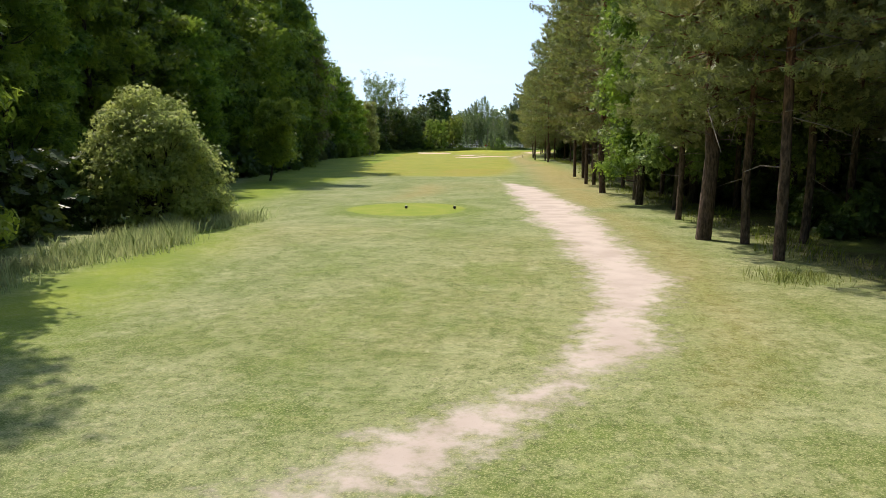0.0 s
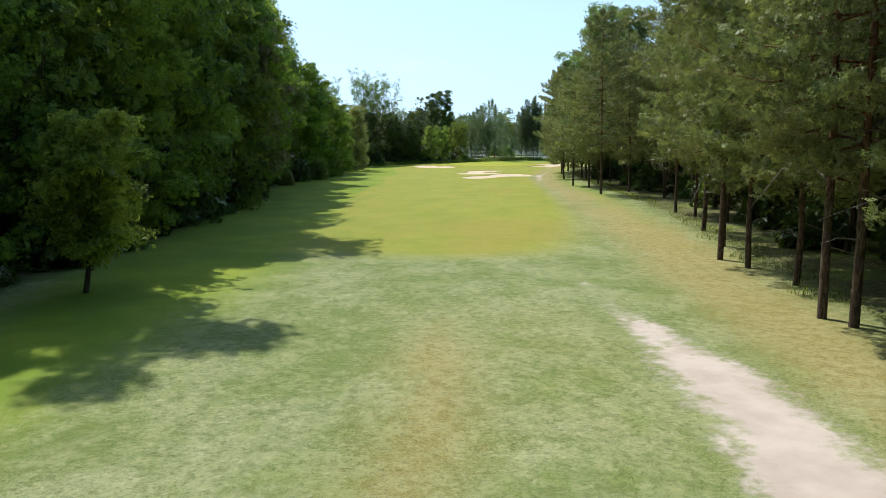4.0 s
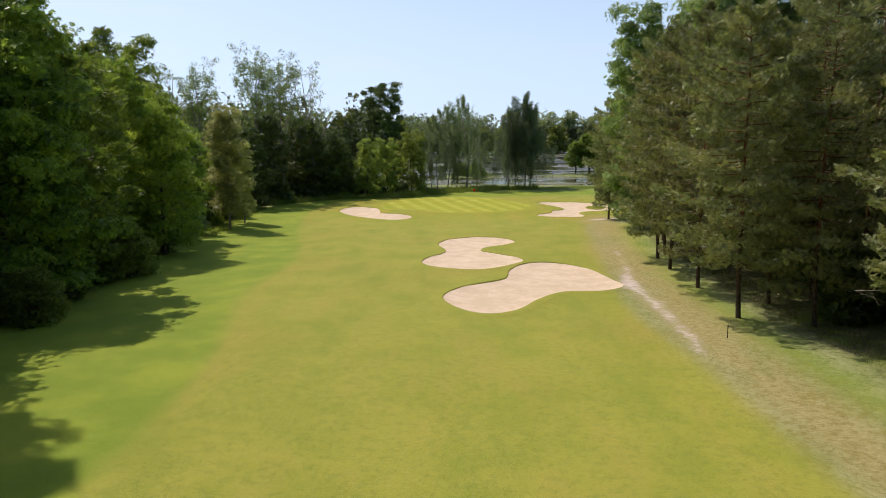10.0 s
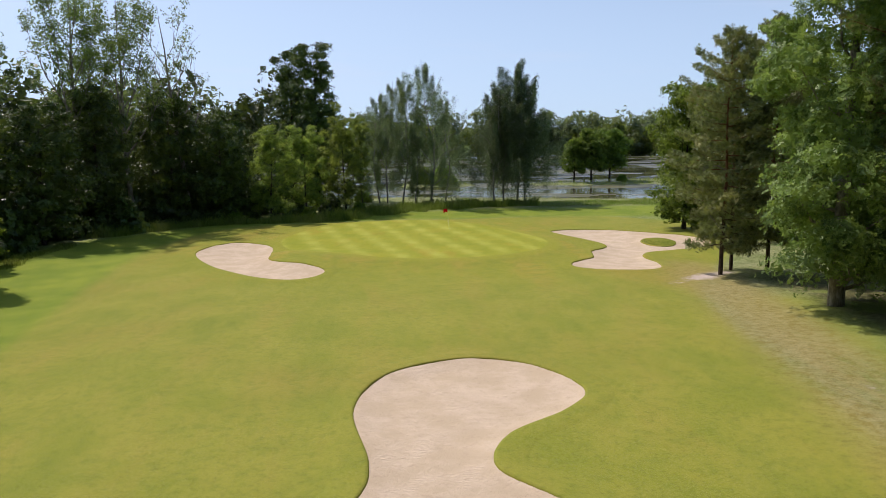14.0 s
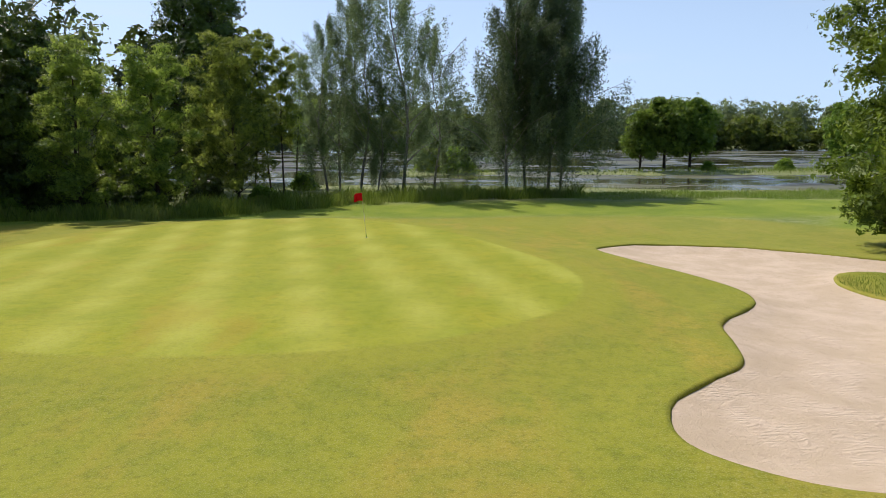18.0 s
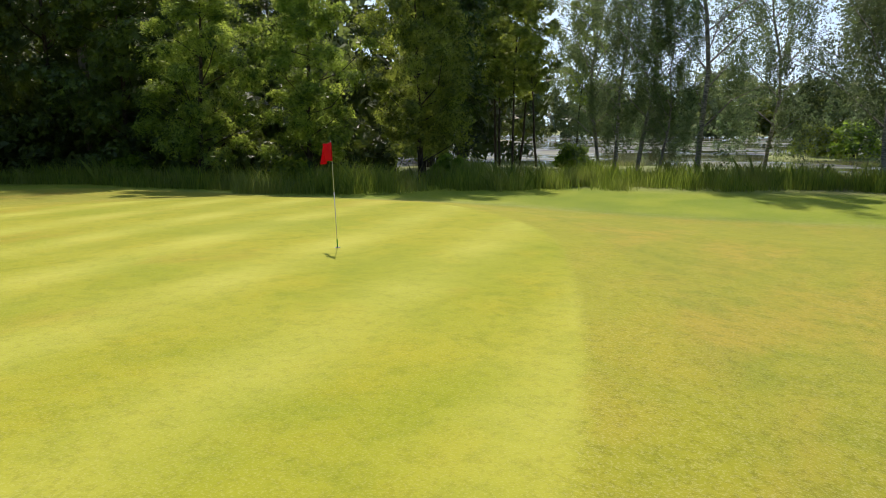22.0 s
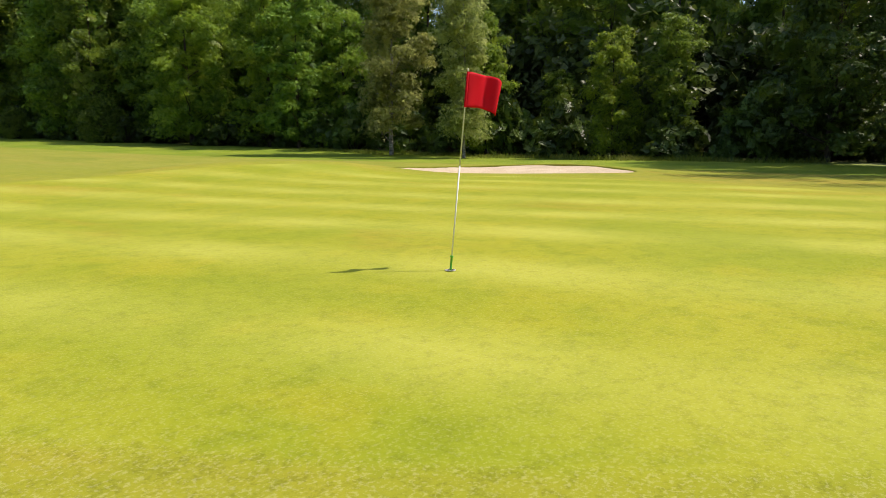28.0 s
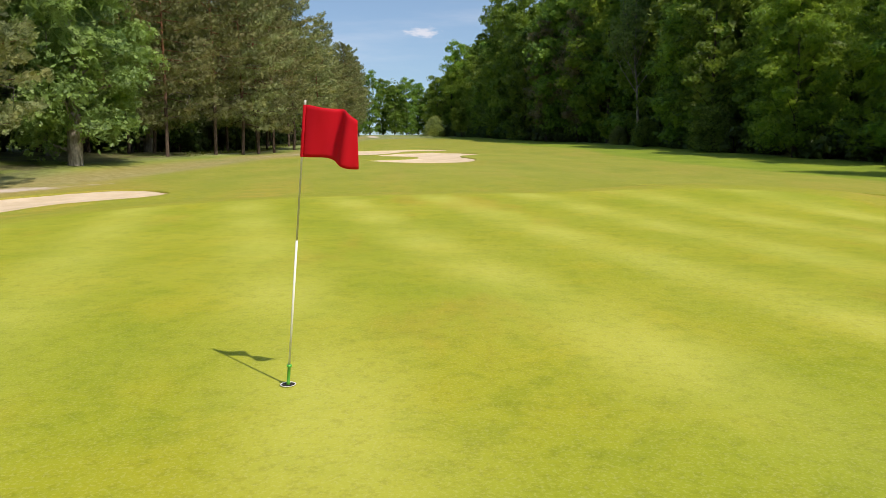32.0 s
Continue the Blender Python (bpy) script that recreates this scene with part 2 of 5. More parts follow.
# dark leaf colour that carries the shade inside the wood
M["deep"] = leaf_material("leaves deep in the wood, shade put into their colour", (0.030, 0.050, 0.014), (0.080, 0.120, 0.030), (0.09, 0.12, 0.03), 0.15, 0.3, leaflet=0.4, cover=0.62)
M["grass"] = leaf_material("tall grass blades", (0.105, 0.170, 0.024), (0.260, 0.335, 0.055), (0.27, 0.30, 0.08), 0.45, 0.3, lit=(0.38, 0.47, 0.06))
M["reed"] = leaf_material("pale reed blades", (0.15, 0.20, 0.07), (0.34, 0.38, 0.18), (0.40, 0.40, 0.20), 0.5, 0.4, lit=(0.5, 0.55, 0.22))
M["straw"] = leaf_material("dry rough grass blades", (0.21, 0.25, 0.06), (0.34, 0.35, 0.14), (0.46, 0.43, 0.21), 0.3, 0.2)
M["bark"] = bark_material("grey brown bark", (0.030, 0.024, 0.018), (0.115, 0.095, 0.072))
kb = Mat("scaly pine bark, orange higher up")
kp = kb.coords()
ks = kb.noise(kb.scaled(kp, (6, 6, 1.6)), 2.2, 5, 0.65)
ksep = kb.n.new("ShaderNodeSeparateXYZ")
kb.l.new(kp, ksep.inputs[0])
kb_low = kb.mix(kb.ramp(ks, 0.35, 0.68), (0.045, 0.033, 0.025), (0.150, 0.108, 0.080))
kb_high = kb.mix(kb.ramp(ks, 0.35, 0.68), (0.105, 0.046, 0.024), (0.300, 0.150, 0.080))
kb.bump(ks, 0.7, 0.05)
M["pinebark"] = kb.done(kb.mix(kb.ramp(kb.math("ADD", ksep.outputs["Z"], kb.math("MULTIPLY", ks, 3.0)), 4.5, 9.0), kb_low, kb_high), 0.9, 0.15)
M["birchbark"] = bark_material("pale birch bark", (0.12, 0.11, 0.10), (0.42, 0.40, 0.36), (2, 2, 7))
M["palebark"] = bark_material("pale smooth bark", (0.16, 0.14, 0.115), (0.36, 0.33, 0.28), (3, 3, 1.0))
M["deadwood"] = bark_material("bleached dead twigs", (0.12, 0.105, 0.09), (0.30, 0.27, 0.23))


def ground_material():
    k = Mat("mown and rough turf")
    p = k.coords()
    n_big, n_mid = k.noise(p, 0.045, 3), k.noise(p, 0.28, 4, 0.6)
    n_soft, n_fine = k.noise(p, 0.9, 3, 0.5), k.noise(p, 2.6, 4, 0.65)
    n_grain = k.noise(k.scaled(p, (1, 1, 0.2)), 10, 6, 0.85)
    n_tip = k.noise(k.scaled(p, (1, 1, 0.2)), 38, 3, 0.7)
    wob = k.math("MULTIPLY", k.math("SUBTRACT", n_fine, 0.5), 0.9)

    def zone(name, width, noisy=1.0):
        d = k.math("ADD", k.attr(name), k.math("MULTIPLY", wob, noisy))
        return k.ramp(d, width, -width)

    # rough: patchy, dry, straw-tipped
    c = k.mix(k.ramp(n_mid, 0.35, 0.65), (0.165, 0.225, 0.062), (0.270, 0.310, 0.140))
    c = k.mix(k.math("MULTIPLY", k.ramp(n_big, 0.5, 0.68), 0.4), c, (0.320, 0.280, 0.100))
    c = k.mix(k.math("MULTIPLY", k.ramp(n_soft, 0.48, 0.75), 0.5), c, (0.43, 0.45, 0.24))
    n_clump = k.noise(k.scaled(p, (1, 1, 0.3)), 5.5, 5, 0.7)
    c = k.mix(k.math("MULTIPLY", k.ramp(n_clump, 0.55, 0.40), k.ramp(n_mid, 0.62, 0.38, 0.15, 0.75)), c, (0.120, 0.185, 0.034))
    c = k.mix(k.math("MULTIPLY", k.ramp(n_clump, 0.52, 0.66), k.ramp(n_mid, 0.38, 0.6, 0.1, 0.75)), c, (0.45, 0.44, 0.24))
    n_long = k.noise(k.scaled(p, (1, 0.45, 1)), 0.75, 4, 0.6)
    c = k.mix(k.math("MULTIPLY", k.ramp(n_long, 0.5, 0.66), 0.55), c, (0.33, 0.36, 0.165))
    c = k.mix(k.math("MULTIPLY", k.ramp(n_long, 0.47, 0.34), 0.5), c, (0.175, 0.245, 0.045))
    c = k.mix(k.math("MULTIPLY", k.ramp(n_fine, 0.52, 0.34), 0.6), c, (0.105, 0.150, 0.030))
    c = k.mix(k.math("MULTIPLY", k.ramp(n_fine, 0.55, 0.72), 0.4), c, (0.40, 0.39, 0.16))
    lush = k.mix(k.ramp(n_mid, 0.35, 0.7), (0.165, 0.255, 0.013), (0.260, 0.330, 0.022))
    is_lush = zone("d_lush", 2.5, 3.0)
    c = k.mix(is_lush, c, lush)
    # fairway: close-mown, yellow-green with warm and pale blotches
    fair = k.mix(k.ramp(n_mid, 0.3, 0.7), (0.250, 0.285, 0.026), (0.320, 0.325, 0.040))
    fair = k.mix(k.math("MULTIPLY", k.ramp(n_big, 0.5, 0.7), 0.8), fair, (0.330, 0.275, 0.045))
    fair = k.mix(k.math("MULTIPLY", k.ramp(n_soft, 0.55, 0.75), 0.35), fair, (0.225, 0.265, 0.026))
    n_patch = k.noise(k.scaled(p, (1, 0.32, 1)), 0.36, 6, 0.62)
    fair = k.mix(k.math("MULTIPLY", k.ramp(n_patch, 0.48, 0.72), 0.5), fair, (0.365, 0.305, 0.052))
    fair = k.mix(k.math("MULTIPLY", k.ramp(n_patch, 0.5, 0.3), 0.5), fair, (0.195, 0.250, 0.022))
    fair = k.mix(k.math("MULTIPLY", k.ramp(n_fine, 0.54, 0.34), 0.42), fair, (0.175, 0.225, 0.020))
    is_fair = zone("d_fair", 0.8, 1.6)
    c = k.mix(is_fair, c, fair)
    dry = k.mix(k.ramp(n_fine, 0.35, 0.65), (0.298, 0.228, 0.066), (0.41, 0.335, 0.138))
    c = k.mix(k.math("MULTIPLY", zone("d_dry", 1.8, 2.6), k.ramp(n_patch, 0.22, 0.5, 0.1, 0.8)), c, dry)
    apron = k.mix(k.ramp(n_patch, 0.45, 0.62), (0.300, 0.315, 0.022), (0.385, 0.320, 0.036))
    apron = k.mix(k.math("MULTIPLY", k.ramp(n_fine, 0.54, 0.34), 0.45), apron, (0.185, 0.225, 0.016))
    apron = k.mix(k.math("MULTIPLY", k.ramp(n_soft, 0.52, 0.36), 0.5), apron, (0.21, 0.26, 0.018))
    c = k.mix(k.math("MULTIPLY", is_fair, k.ramp(k.math("ADD", k.attr("d_green"), k.math("MULTIPLY_ADD", n_mid, 8.0, -4.0)), 16.0, 4.0, 0.0, 0.75)), c, apron)
    collar = k.math("MULTIPLY", k.ramp(k.attr("d_green"), 1.5, 1.0), 0.5)
    c = k.mix(k.math("MULTIPLY", collar, is_fair), c, (0.320, 0.335, 0.020))
    # green and tee: finest, brightest, with mowing stripes
    green = k.mix(k.ramp(n_mid, 0.3, 0.7), (0.275, 0.325, 0.016), (0.350, 0.360, 0.022))
    green = k.mix(k.math("MULTIPLY", k.ramp(n_soft, 0.5, 0.72), 0.5), green, (0.390, 0.365, 0.020))
    green = k.mix(k.math("MULTIPLY", k.ramp(n_fine, 0.52, 0.36), 0.45), green, (0.21, 0.265, 0.012))
    green = k.mix(k.math("MULTIPLY", k.ramp(n_patch, 0.55, 0.68), 0.45), green, (0.40, 0.29, 0.030))
    green = k.mix(k.math("MULTIPLY", k.ramp(n_patch, 0.46, 0.34), 0.35), green, (0.235, 0.295, 0.014))
    is_green = zone("d_green", 0.14, 0.12)
    c = k.mix(is_green, c, green)
    stripe = k.math("MULTIPLY", k.attr("stripe"), is_green)
    c = k.mix(k.math("MULTIPLY", stripe, k.ramp(n_mid, 0.2, 0.65, 0.28, 0.66)), c, (0.50, 0.51, 0.085))
    tee = k.mix(k.ramp(n_soft, 0.35, 0.7), (0.215, 0.295, 0.028), (0.285, 0.325, 0.045))
    is_tee = zone("d_tee", 0.15, 0.3)
    c = k.mix(is_tee, c, tee)
    ring = k.math("MULTIPLY", k.math("MULTIPLY", k.ramp(k.math("ADD", k.attr("d_tee"), wob), 1.5, 0.5), k.math("SUBTRACT", 1.0, is_tee)), 0.5)
    c = k.mix(ring, c, (0.115, 0.185, 0.016))
    # woodland floor
    wood = k.mix(k.ramp(n_fine, 0.4, 0.65), (0.060, 0.070, 0.018), (0.115, 0.100, 0.045))
    wood = k.mix(k.ramp(n_mid, 0.5, 0.62), wood, (0.130, 0.175, 0.028))
    c = k.mix(zone("d_wood", 1.5, 3.0), c, wood)
    # blades: dark gaps and pale tips, coarse in the rough and fine on the mown turf
    mown = k.math("MAXIMUM", k.math("MAXIMUM", is_green, k.math("MAXIMUM", is_tee, k.math("MULTIPLY", is_lush, 0.7))), k.math("MULTIPLY", is_fair, 0.72))
    deep = k.math("MULTIPLY_ADD", mown, -0.55, 0.85)
    c = k.mix(k.math("MULTIPLY", k.ramp(n_grain, 0.53, 0.36), deep), c, k.mix(0.62, c, (0.015, 0.025, 0.004)))
    c = k.mix(k.math("MULTIPLY", k.ramp(n_tip, 0.5, 0.64), deep), c, k.mix(0.6, c, (0.58, 0.56, 0.27)))
    c = k.mix(1.0, c, (0.90, 0.90, 0.90), "MULTIPLY")
    # bare sandy path
    sand = k.mix(k.ramp(n_soft, 0.3, 0.7), (0.46, 0.385, 0.32), (0.57, 0.49, 0.42))
    sand = k.mix(k.math("MULTIPLY", k.ramp(n_grain, 0.55, 0.72), 0.35), sand, (0.36, 0.30, 0.23))
    c = k.mix(k.math("MULTIPLY", k.ramp(k.math("ADD", k.attr("d_path"), k.math("ADD", k.math("MULTIPLY", wob, 2.6), k.math("MULTIPLY_ADD", n_mid, 2.4, -1.2))), 0.65, -0.45), k.ramp(k.noise(p, 0.6, 5, 0.65), 0.2, 0.36)), c, sand)
    k.bump(k.math("ADD", k.math("MULTIPLY", n_grain, k.math("MULTIPLY_ADD", mown, -0.75, 0.9)), k.math("MULTIPLY", n_fine, 0.7)), 0.4, 0.05)
    return k.done(c, 0.9, 0.12)


def sand_material():
    k = Mat("pale raked bunker sand")
    p = k.coords()
    a, b, m = k.noise(p, 0.7, 5, 0.6), k.noise(p, 26, 4, 0.7), k.noise(p, 3.2, 5, 0.65)
    w = k.n.new("ShaderNodeTexWave")
    w.wave_type = "RINGS"
    k.l.new(k.scaled(p, (0.16, 0.2, 0.2)), w.inputs["Vector"])
    w.inputs["Scale"].default_value, w.inputs["Distortion"].default_value, w.inputs["Detail"].default_value = 12.0, 14.0, 3.0
    c = k.mix(k.ramp(a, 0.35, 0.7), (0.57, 0.46, 0.31), (0.68, 0.56, 0.405))
    c = k.mix(k.math("MULTIPLY", k.ramp(m, 0.52, 0.7), 0.4), c, (0.47, 0.36, 0.25))
    c = k.mix(k.math("MULTIPLY", k.ramp(b, 0.58, 0.72), 0.6), c, (0.34, 0.26, 0.18))
    rake = k.math("MULTIPLY", w.outputs["Fac"], k.ramp(a, 0.42, 0.6))
    k.bump(k.math("ADD", k.math("MULTIPLY", rake, 0.3), k.math("ADD", m, k.math("MULTIPLY", b, 0.5))), 0.7, 0.075)
    return k.done(c, 0.95, 0.1)


def plain(name, color, rough=0.6, spec=0.4, vary=0.15):
    k = Mat(name)
    n1 = k.noise(k.coords(), 9, 3)
    c = k.mix(n1, tuple(v * (1 - vary) for v in color), tuple(min(1, v * (1 + vary)) for v in color))
    return k.done(c, rough, spec)


M["ground"] = ground_material()
M["sand"] = sand_material()
M["lip"] = leaf_material("turf edge", (0.075, 0.095, 0.020), (0.15, 0.17, 0.035), (0.20, 0.17, 0.06), 0.2)


# ---- plan: outlines in metres ----
def smooth_loop(pts, per=8):
    """A closed smooth curve through the given corners."""
    p = np.array(pts, float)
    a, b, c, d = np.roll(p, 1, 0), p, np.roll(p, -1, 0), np.roll(p, -2, 0)
    t = np.linspace(0, 1, per, endpoint=False)[:, None, None]
    q = 0.5 * (2 * b + (c - a) * t + (2 * a - 5 * b + 4 * c - d) * t**2 + (3 * b - a - 3 * c + d) * t**3)
    return q.transpose(1, 0, 2).reshape(-1, 2)


def dist_loop(X, Y, loop):
    """Signed distance to a closed outline, below 0 inside."""
    best, inside = np.full(X.shape, 1e9), np.zeros(X.shape, bool)
    for (x0, y0), (x1, y1) in zip(loop, np.roll(loop, -1, 0)):
        dx, dy = x1 - x0, y1 - y0
        t = np.clip(((X - x0) * dx + (Y - y0) * dy) / (dx * dx + dy * dy + 1e-9), 0, 1)
        best = np.minimum(best, (X - x0 - t * dx) ** 2 + (Y - y0 - t * dy) ** 2)
        if y0 != y1:
            inside ^= ((Y < y0) != (Y < y1)) & (X < x0 + (Y - y0) * dx / (dy if dy else 1e-9))
    return np.where(inside, -1, 1) * np.sqrt(best)


def dist_line(X, Y, pts):
    """Distance to an open line of (x, y, half width), less that width."""
    best = np.full(X.shape, 1e9)
    for (x0, y0, w0), (x1, y1, w1) in zip(pts, pts[1:]):
        dx, dy = x1 - x0, y1 - y0
        t = np.clip(((X - x0) * dx + (Y - y0) * dy) / (dx * dx + dy * dy), 0, 1)
        best = np.minimum(best, np.hypot(X - x0 - t * dx, Y - y0 - t * dy) - (w0 + t * (w1 - w0)))
    return best


BUNKERS = {
    "front": [(-4.1, 73.0), (-3.0, 76.2), (-1.0, 78.0), (1.0, 79.8), (1.75, 83.7), (3.5, 87.1), (6.0, 87.8), (8.6, 84.8), (9.6, 80.0), (9.9, 76.8), (8.0, 74.8), (4.8, 74.3), (2.7, 72.0), (0.9, 69.0), (-1.1, 67.9), (-3.0, 69.4)],
    "middle": [(-4.5, 100.2), (-3.3, 104.2), (-0.1, 105.9), (2.6, 104.6), (4.0, 101.6), (2.9, 99.5), (0.6, 97.5), (-0.1, 95.2), (1.2, 93.3), (3.1, 91.0), (3.5, 88.8), (2.2, 86.5), (0.2, 84.4), (-1.6, 83.9), (-3.7, 84.8), (-5.3, 86.2), (-6.0, 88.2), (-5.5, 90.7), (-4.0, 93.4), (-3.8, 95.6)],
    "left": [(-20.6, 139.0), (-19.9, 143.6), (-18.0, 145.8), (-14.8, 142.6), (-13.8, 137.0), (-13.5, 134.4), (-12.1, 132.4), (-10.2, 131.0), (-8.5, 129.0), (-8.9, 127.0), (-10.4, 126.1), (-12.6, 127.0), (-15.2, 129.6), (-17.8, 133.2)],
    "right": [(12.8, 151.0), (14.2, 153.0), (16.0, 153.9), (20.0, 152.8), (23.5, 150.0), (26.0, 147.4), (26.9, 144.0), (25.0, 140.6), (21.4, 139.0), (19.4, 138.3), (18.1, 137.0), (17.4, 134.8), (17.5, 131.8), (16.8, 129.2), (15.2, 127.9), (12.8, 127.5), (11.2, 128.0), (10.2, 129.2), (10.4, 130.9), (11.6, 132.4), (12.7, 133.6), (13.2, 135.4), (13.6, 137.4), (14.8, 139.2), (16.0, 141.2), (16.1, 143.4), (15.2, 145.8), (13.8, 148.2)],
}
BUNKERS = {k: smooth_loop(v, 9) for k, v in BUNKERS.items()}
ISLAND = smooth_loop([(20.2, 144.2), (21.2, 146.2), (22.9, 146.2), (23.4, 143.8), (22.2, 141.4), (20.6, 141.6)], 7)
GREEN = smooth_loop([(-7.0, 134.6), (-11.5, 138.0), (-14.4, 146.0), (-13.0, 154.5), (-9.2, 159.6), (-3.6, 161.7), (0.4, 160.4), (4.0, 157.6), (6.3, 154.3), (8.9, 148.8), (10.3, 145.0), (10.6, 141.6), (9.2, 137.6), (5.2, 134.2), (-1.0, 133.1)])
TEE = smooth_loop([(-1.2, -63.7), (0.0, -60.7), (2.0, -60.0), (4.2, -60.8), (5.3, -63.5), (4.6, -66.5), (2.6, -67.5), (0.2, -66.5)])
FAIRWAY = smooth_loop([(-9.5, -20.0), (-4, -24.0), (3.0, -23.5), (7.5, -18.0), (9.5, 0.0), (9.0, 30.0), (9.0, 55.0), (8.5, 70.0), (11.6, 92.0), (14.2, 112.0), (17.0, 122.0), (21.5, 130.0), (27.0, 140.0), (30.0, 155.0), (24.0, 165.0), (12.0, 166.4), (4.0, 165.9), (-5.0, 164.8), (-15.0, 162.5), (-24.0, 155.0), (-26.0, 140.0), (-22.5, 115.0), (-18.5, 92.0), (-18.8, 74.0), (-16.2, 58.0), (-16.0, 42.0), (-14.5, 20.0), (-11.5, -2.0)])
PATH_LINES = [
    [(4.0, -97.0, 0.45), (5.6, -95.2, 0.25), (7.2, -93.2, 0.2), (8.6, -91.2, 0.25), (9.6, -88.8, 0.4), (10.6, -84.0, 0.7), (10.4, -77.0, 0.85), (10.2, -70.0, 1.2), (10.0, -62.0, 1.3), (9.4, -54.0, 1.2), (8.8, -46.0, 0.9), (8.2, -41.0, 0.45), (7.4, -37.0, -0.15), (6.9, -28.0, -0.5)],
    [(15.0, 122.0, -0.4), (18.0, 125.0, 0.6), (21.0, 127.0, 0.3)],
    [(9.2, 57.0, -0.6), (10.0, 62.0, -0.1), (10.5, 71.5, 0.2), (10.6, 78.5, 0.25), (12.2, 85.0, -0.1), (13.2, 93.0, -0.3), (14.4, 101.0, -0.6)],
]
DRY_LINES = [
    [(12.3, -62.0, 1.0), (12.6, -50.0, 1.6), (13.0, -40.0, 2.2), (13.4, -22.0, 2.6), (13.0, 5.0, 2.6), (12.2, 20.0, 2.3), (11.6, 33.0, 2.0), (11.0, 45.0, 1.8), (11.2, 62.0, 2.0), (12.2, 80.0, 2.2), (13.6, 98.0, 2.2), (16.6, 113.0, 2.4), (18.6, 126.0, 2.2), (19.6, 132.0, 1.6)],
    [(0.4, -57.0, 0.1), (1.6, -50.0, 0.9), (1.1, -44.0, 0.9), (1.0, -39.0, -0.2)],
    [(10.4, -92.8, -0.5), (12.0, -88.0, -0.1), (12.6, -80.0, 0.2), (12.6, -66.0, 0.4)],
    [(2.0, 133.4, -0.9), (8.0, 135.2, -0.4), (9.6, 137.0, -0.8)],
    [(14.6, 140.5, -0.5), (14.2, 146.0, -0.3)],
    [(-12.5, 136.2, -0.6), (-7.0, 132.8, -0.5)],
]
LUSH_LINES = [[(-3.2, -95.0, 1.3), (-3.4, -86.0, 1.5), (-4.4, -78.0, 1.4), (-6.8, -68.0, 1.4), (-9.5, -60.0, 1.5), (-13.0, -30.0, 5.0), (-17.0, 0.0, 8.0), (-21.0, 40.0, 9.5), (-25.0, 80.0, 11.0), (-28.0, 110.0, 12.0), (-30.0, 135.0, 12.0), (-26.0, 152.0, 8.0)], [(-26.0, 158.0, 4.0), (-16.0, 167.0, 4.5), (-4.0, 170.0, 5.0), (12.0, 171.5, 5.5), (28.0, 171.0, 6.5), (45.0, 172.0, 8.0), (31.0, 157.0, 6.0)], [(13.5, -20.0, 1.0), (14.5, 20.0, 2.0), (14.0, 60.0, 1.5), (15.0, 90.0, 2.0), (19.0, 115.0, 3.0)]]
WOOD_LEFT = [(-14, -110), (-12.5, -90), (-14.5, -78), (-16.5, -62), (-18, -45), (-20, -20), (-24.0, 8), (-28.5, 28), (-33.5, 42), (-35.5, 52), (-33.0, 62), (-31.0, 75), (-35, 105), (-38, 130), (-40, 150), (-32, 163), (-22, 167), (-14, 172)]
WOOD_RIGHT = [(19, -110), (16.5, -85), (16.5, -60), (16.5, -30), (18, 0), (17.5, 30), (16.5, 60), (18.0, 85), (20.0, 110), (22.0, 124), (28.0, 127)]
wood_loop_left = np.array(WOOD_LEFT + [(-26, 192), (-52, 190), (-68, 150), (-60, 80), (-50, 10), (-45, -60), (-46, -118)], float)
wood_loop_right = np.array(WOOD_RIGHT + [(52, 136), (54, 90), (49, 20), (47, -60), (50, -118)], float)
POND = smooth_loop([(-75, 215), (-40, 203), (-10, 201), (15, 197), (45, 193), (80, 192), (140, 205), (260, 260), (330, 380), (200, 470), (40, 460), (-60, 420), (-120, 330), (-110, 250)], 6)
POND_ISLES = [smooth_loop([(24, 232), (45, 228), (75, 234), (120, 250), (118, 262), (70, 250), (40, 240)], 4), smooth_loop([(-2, 232), (6, 228), (13, 233), (8, 240), (-1, 239)], 4)]


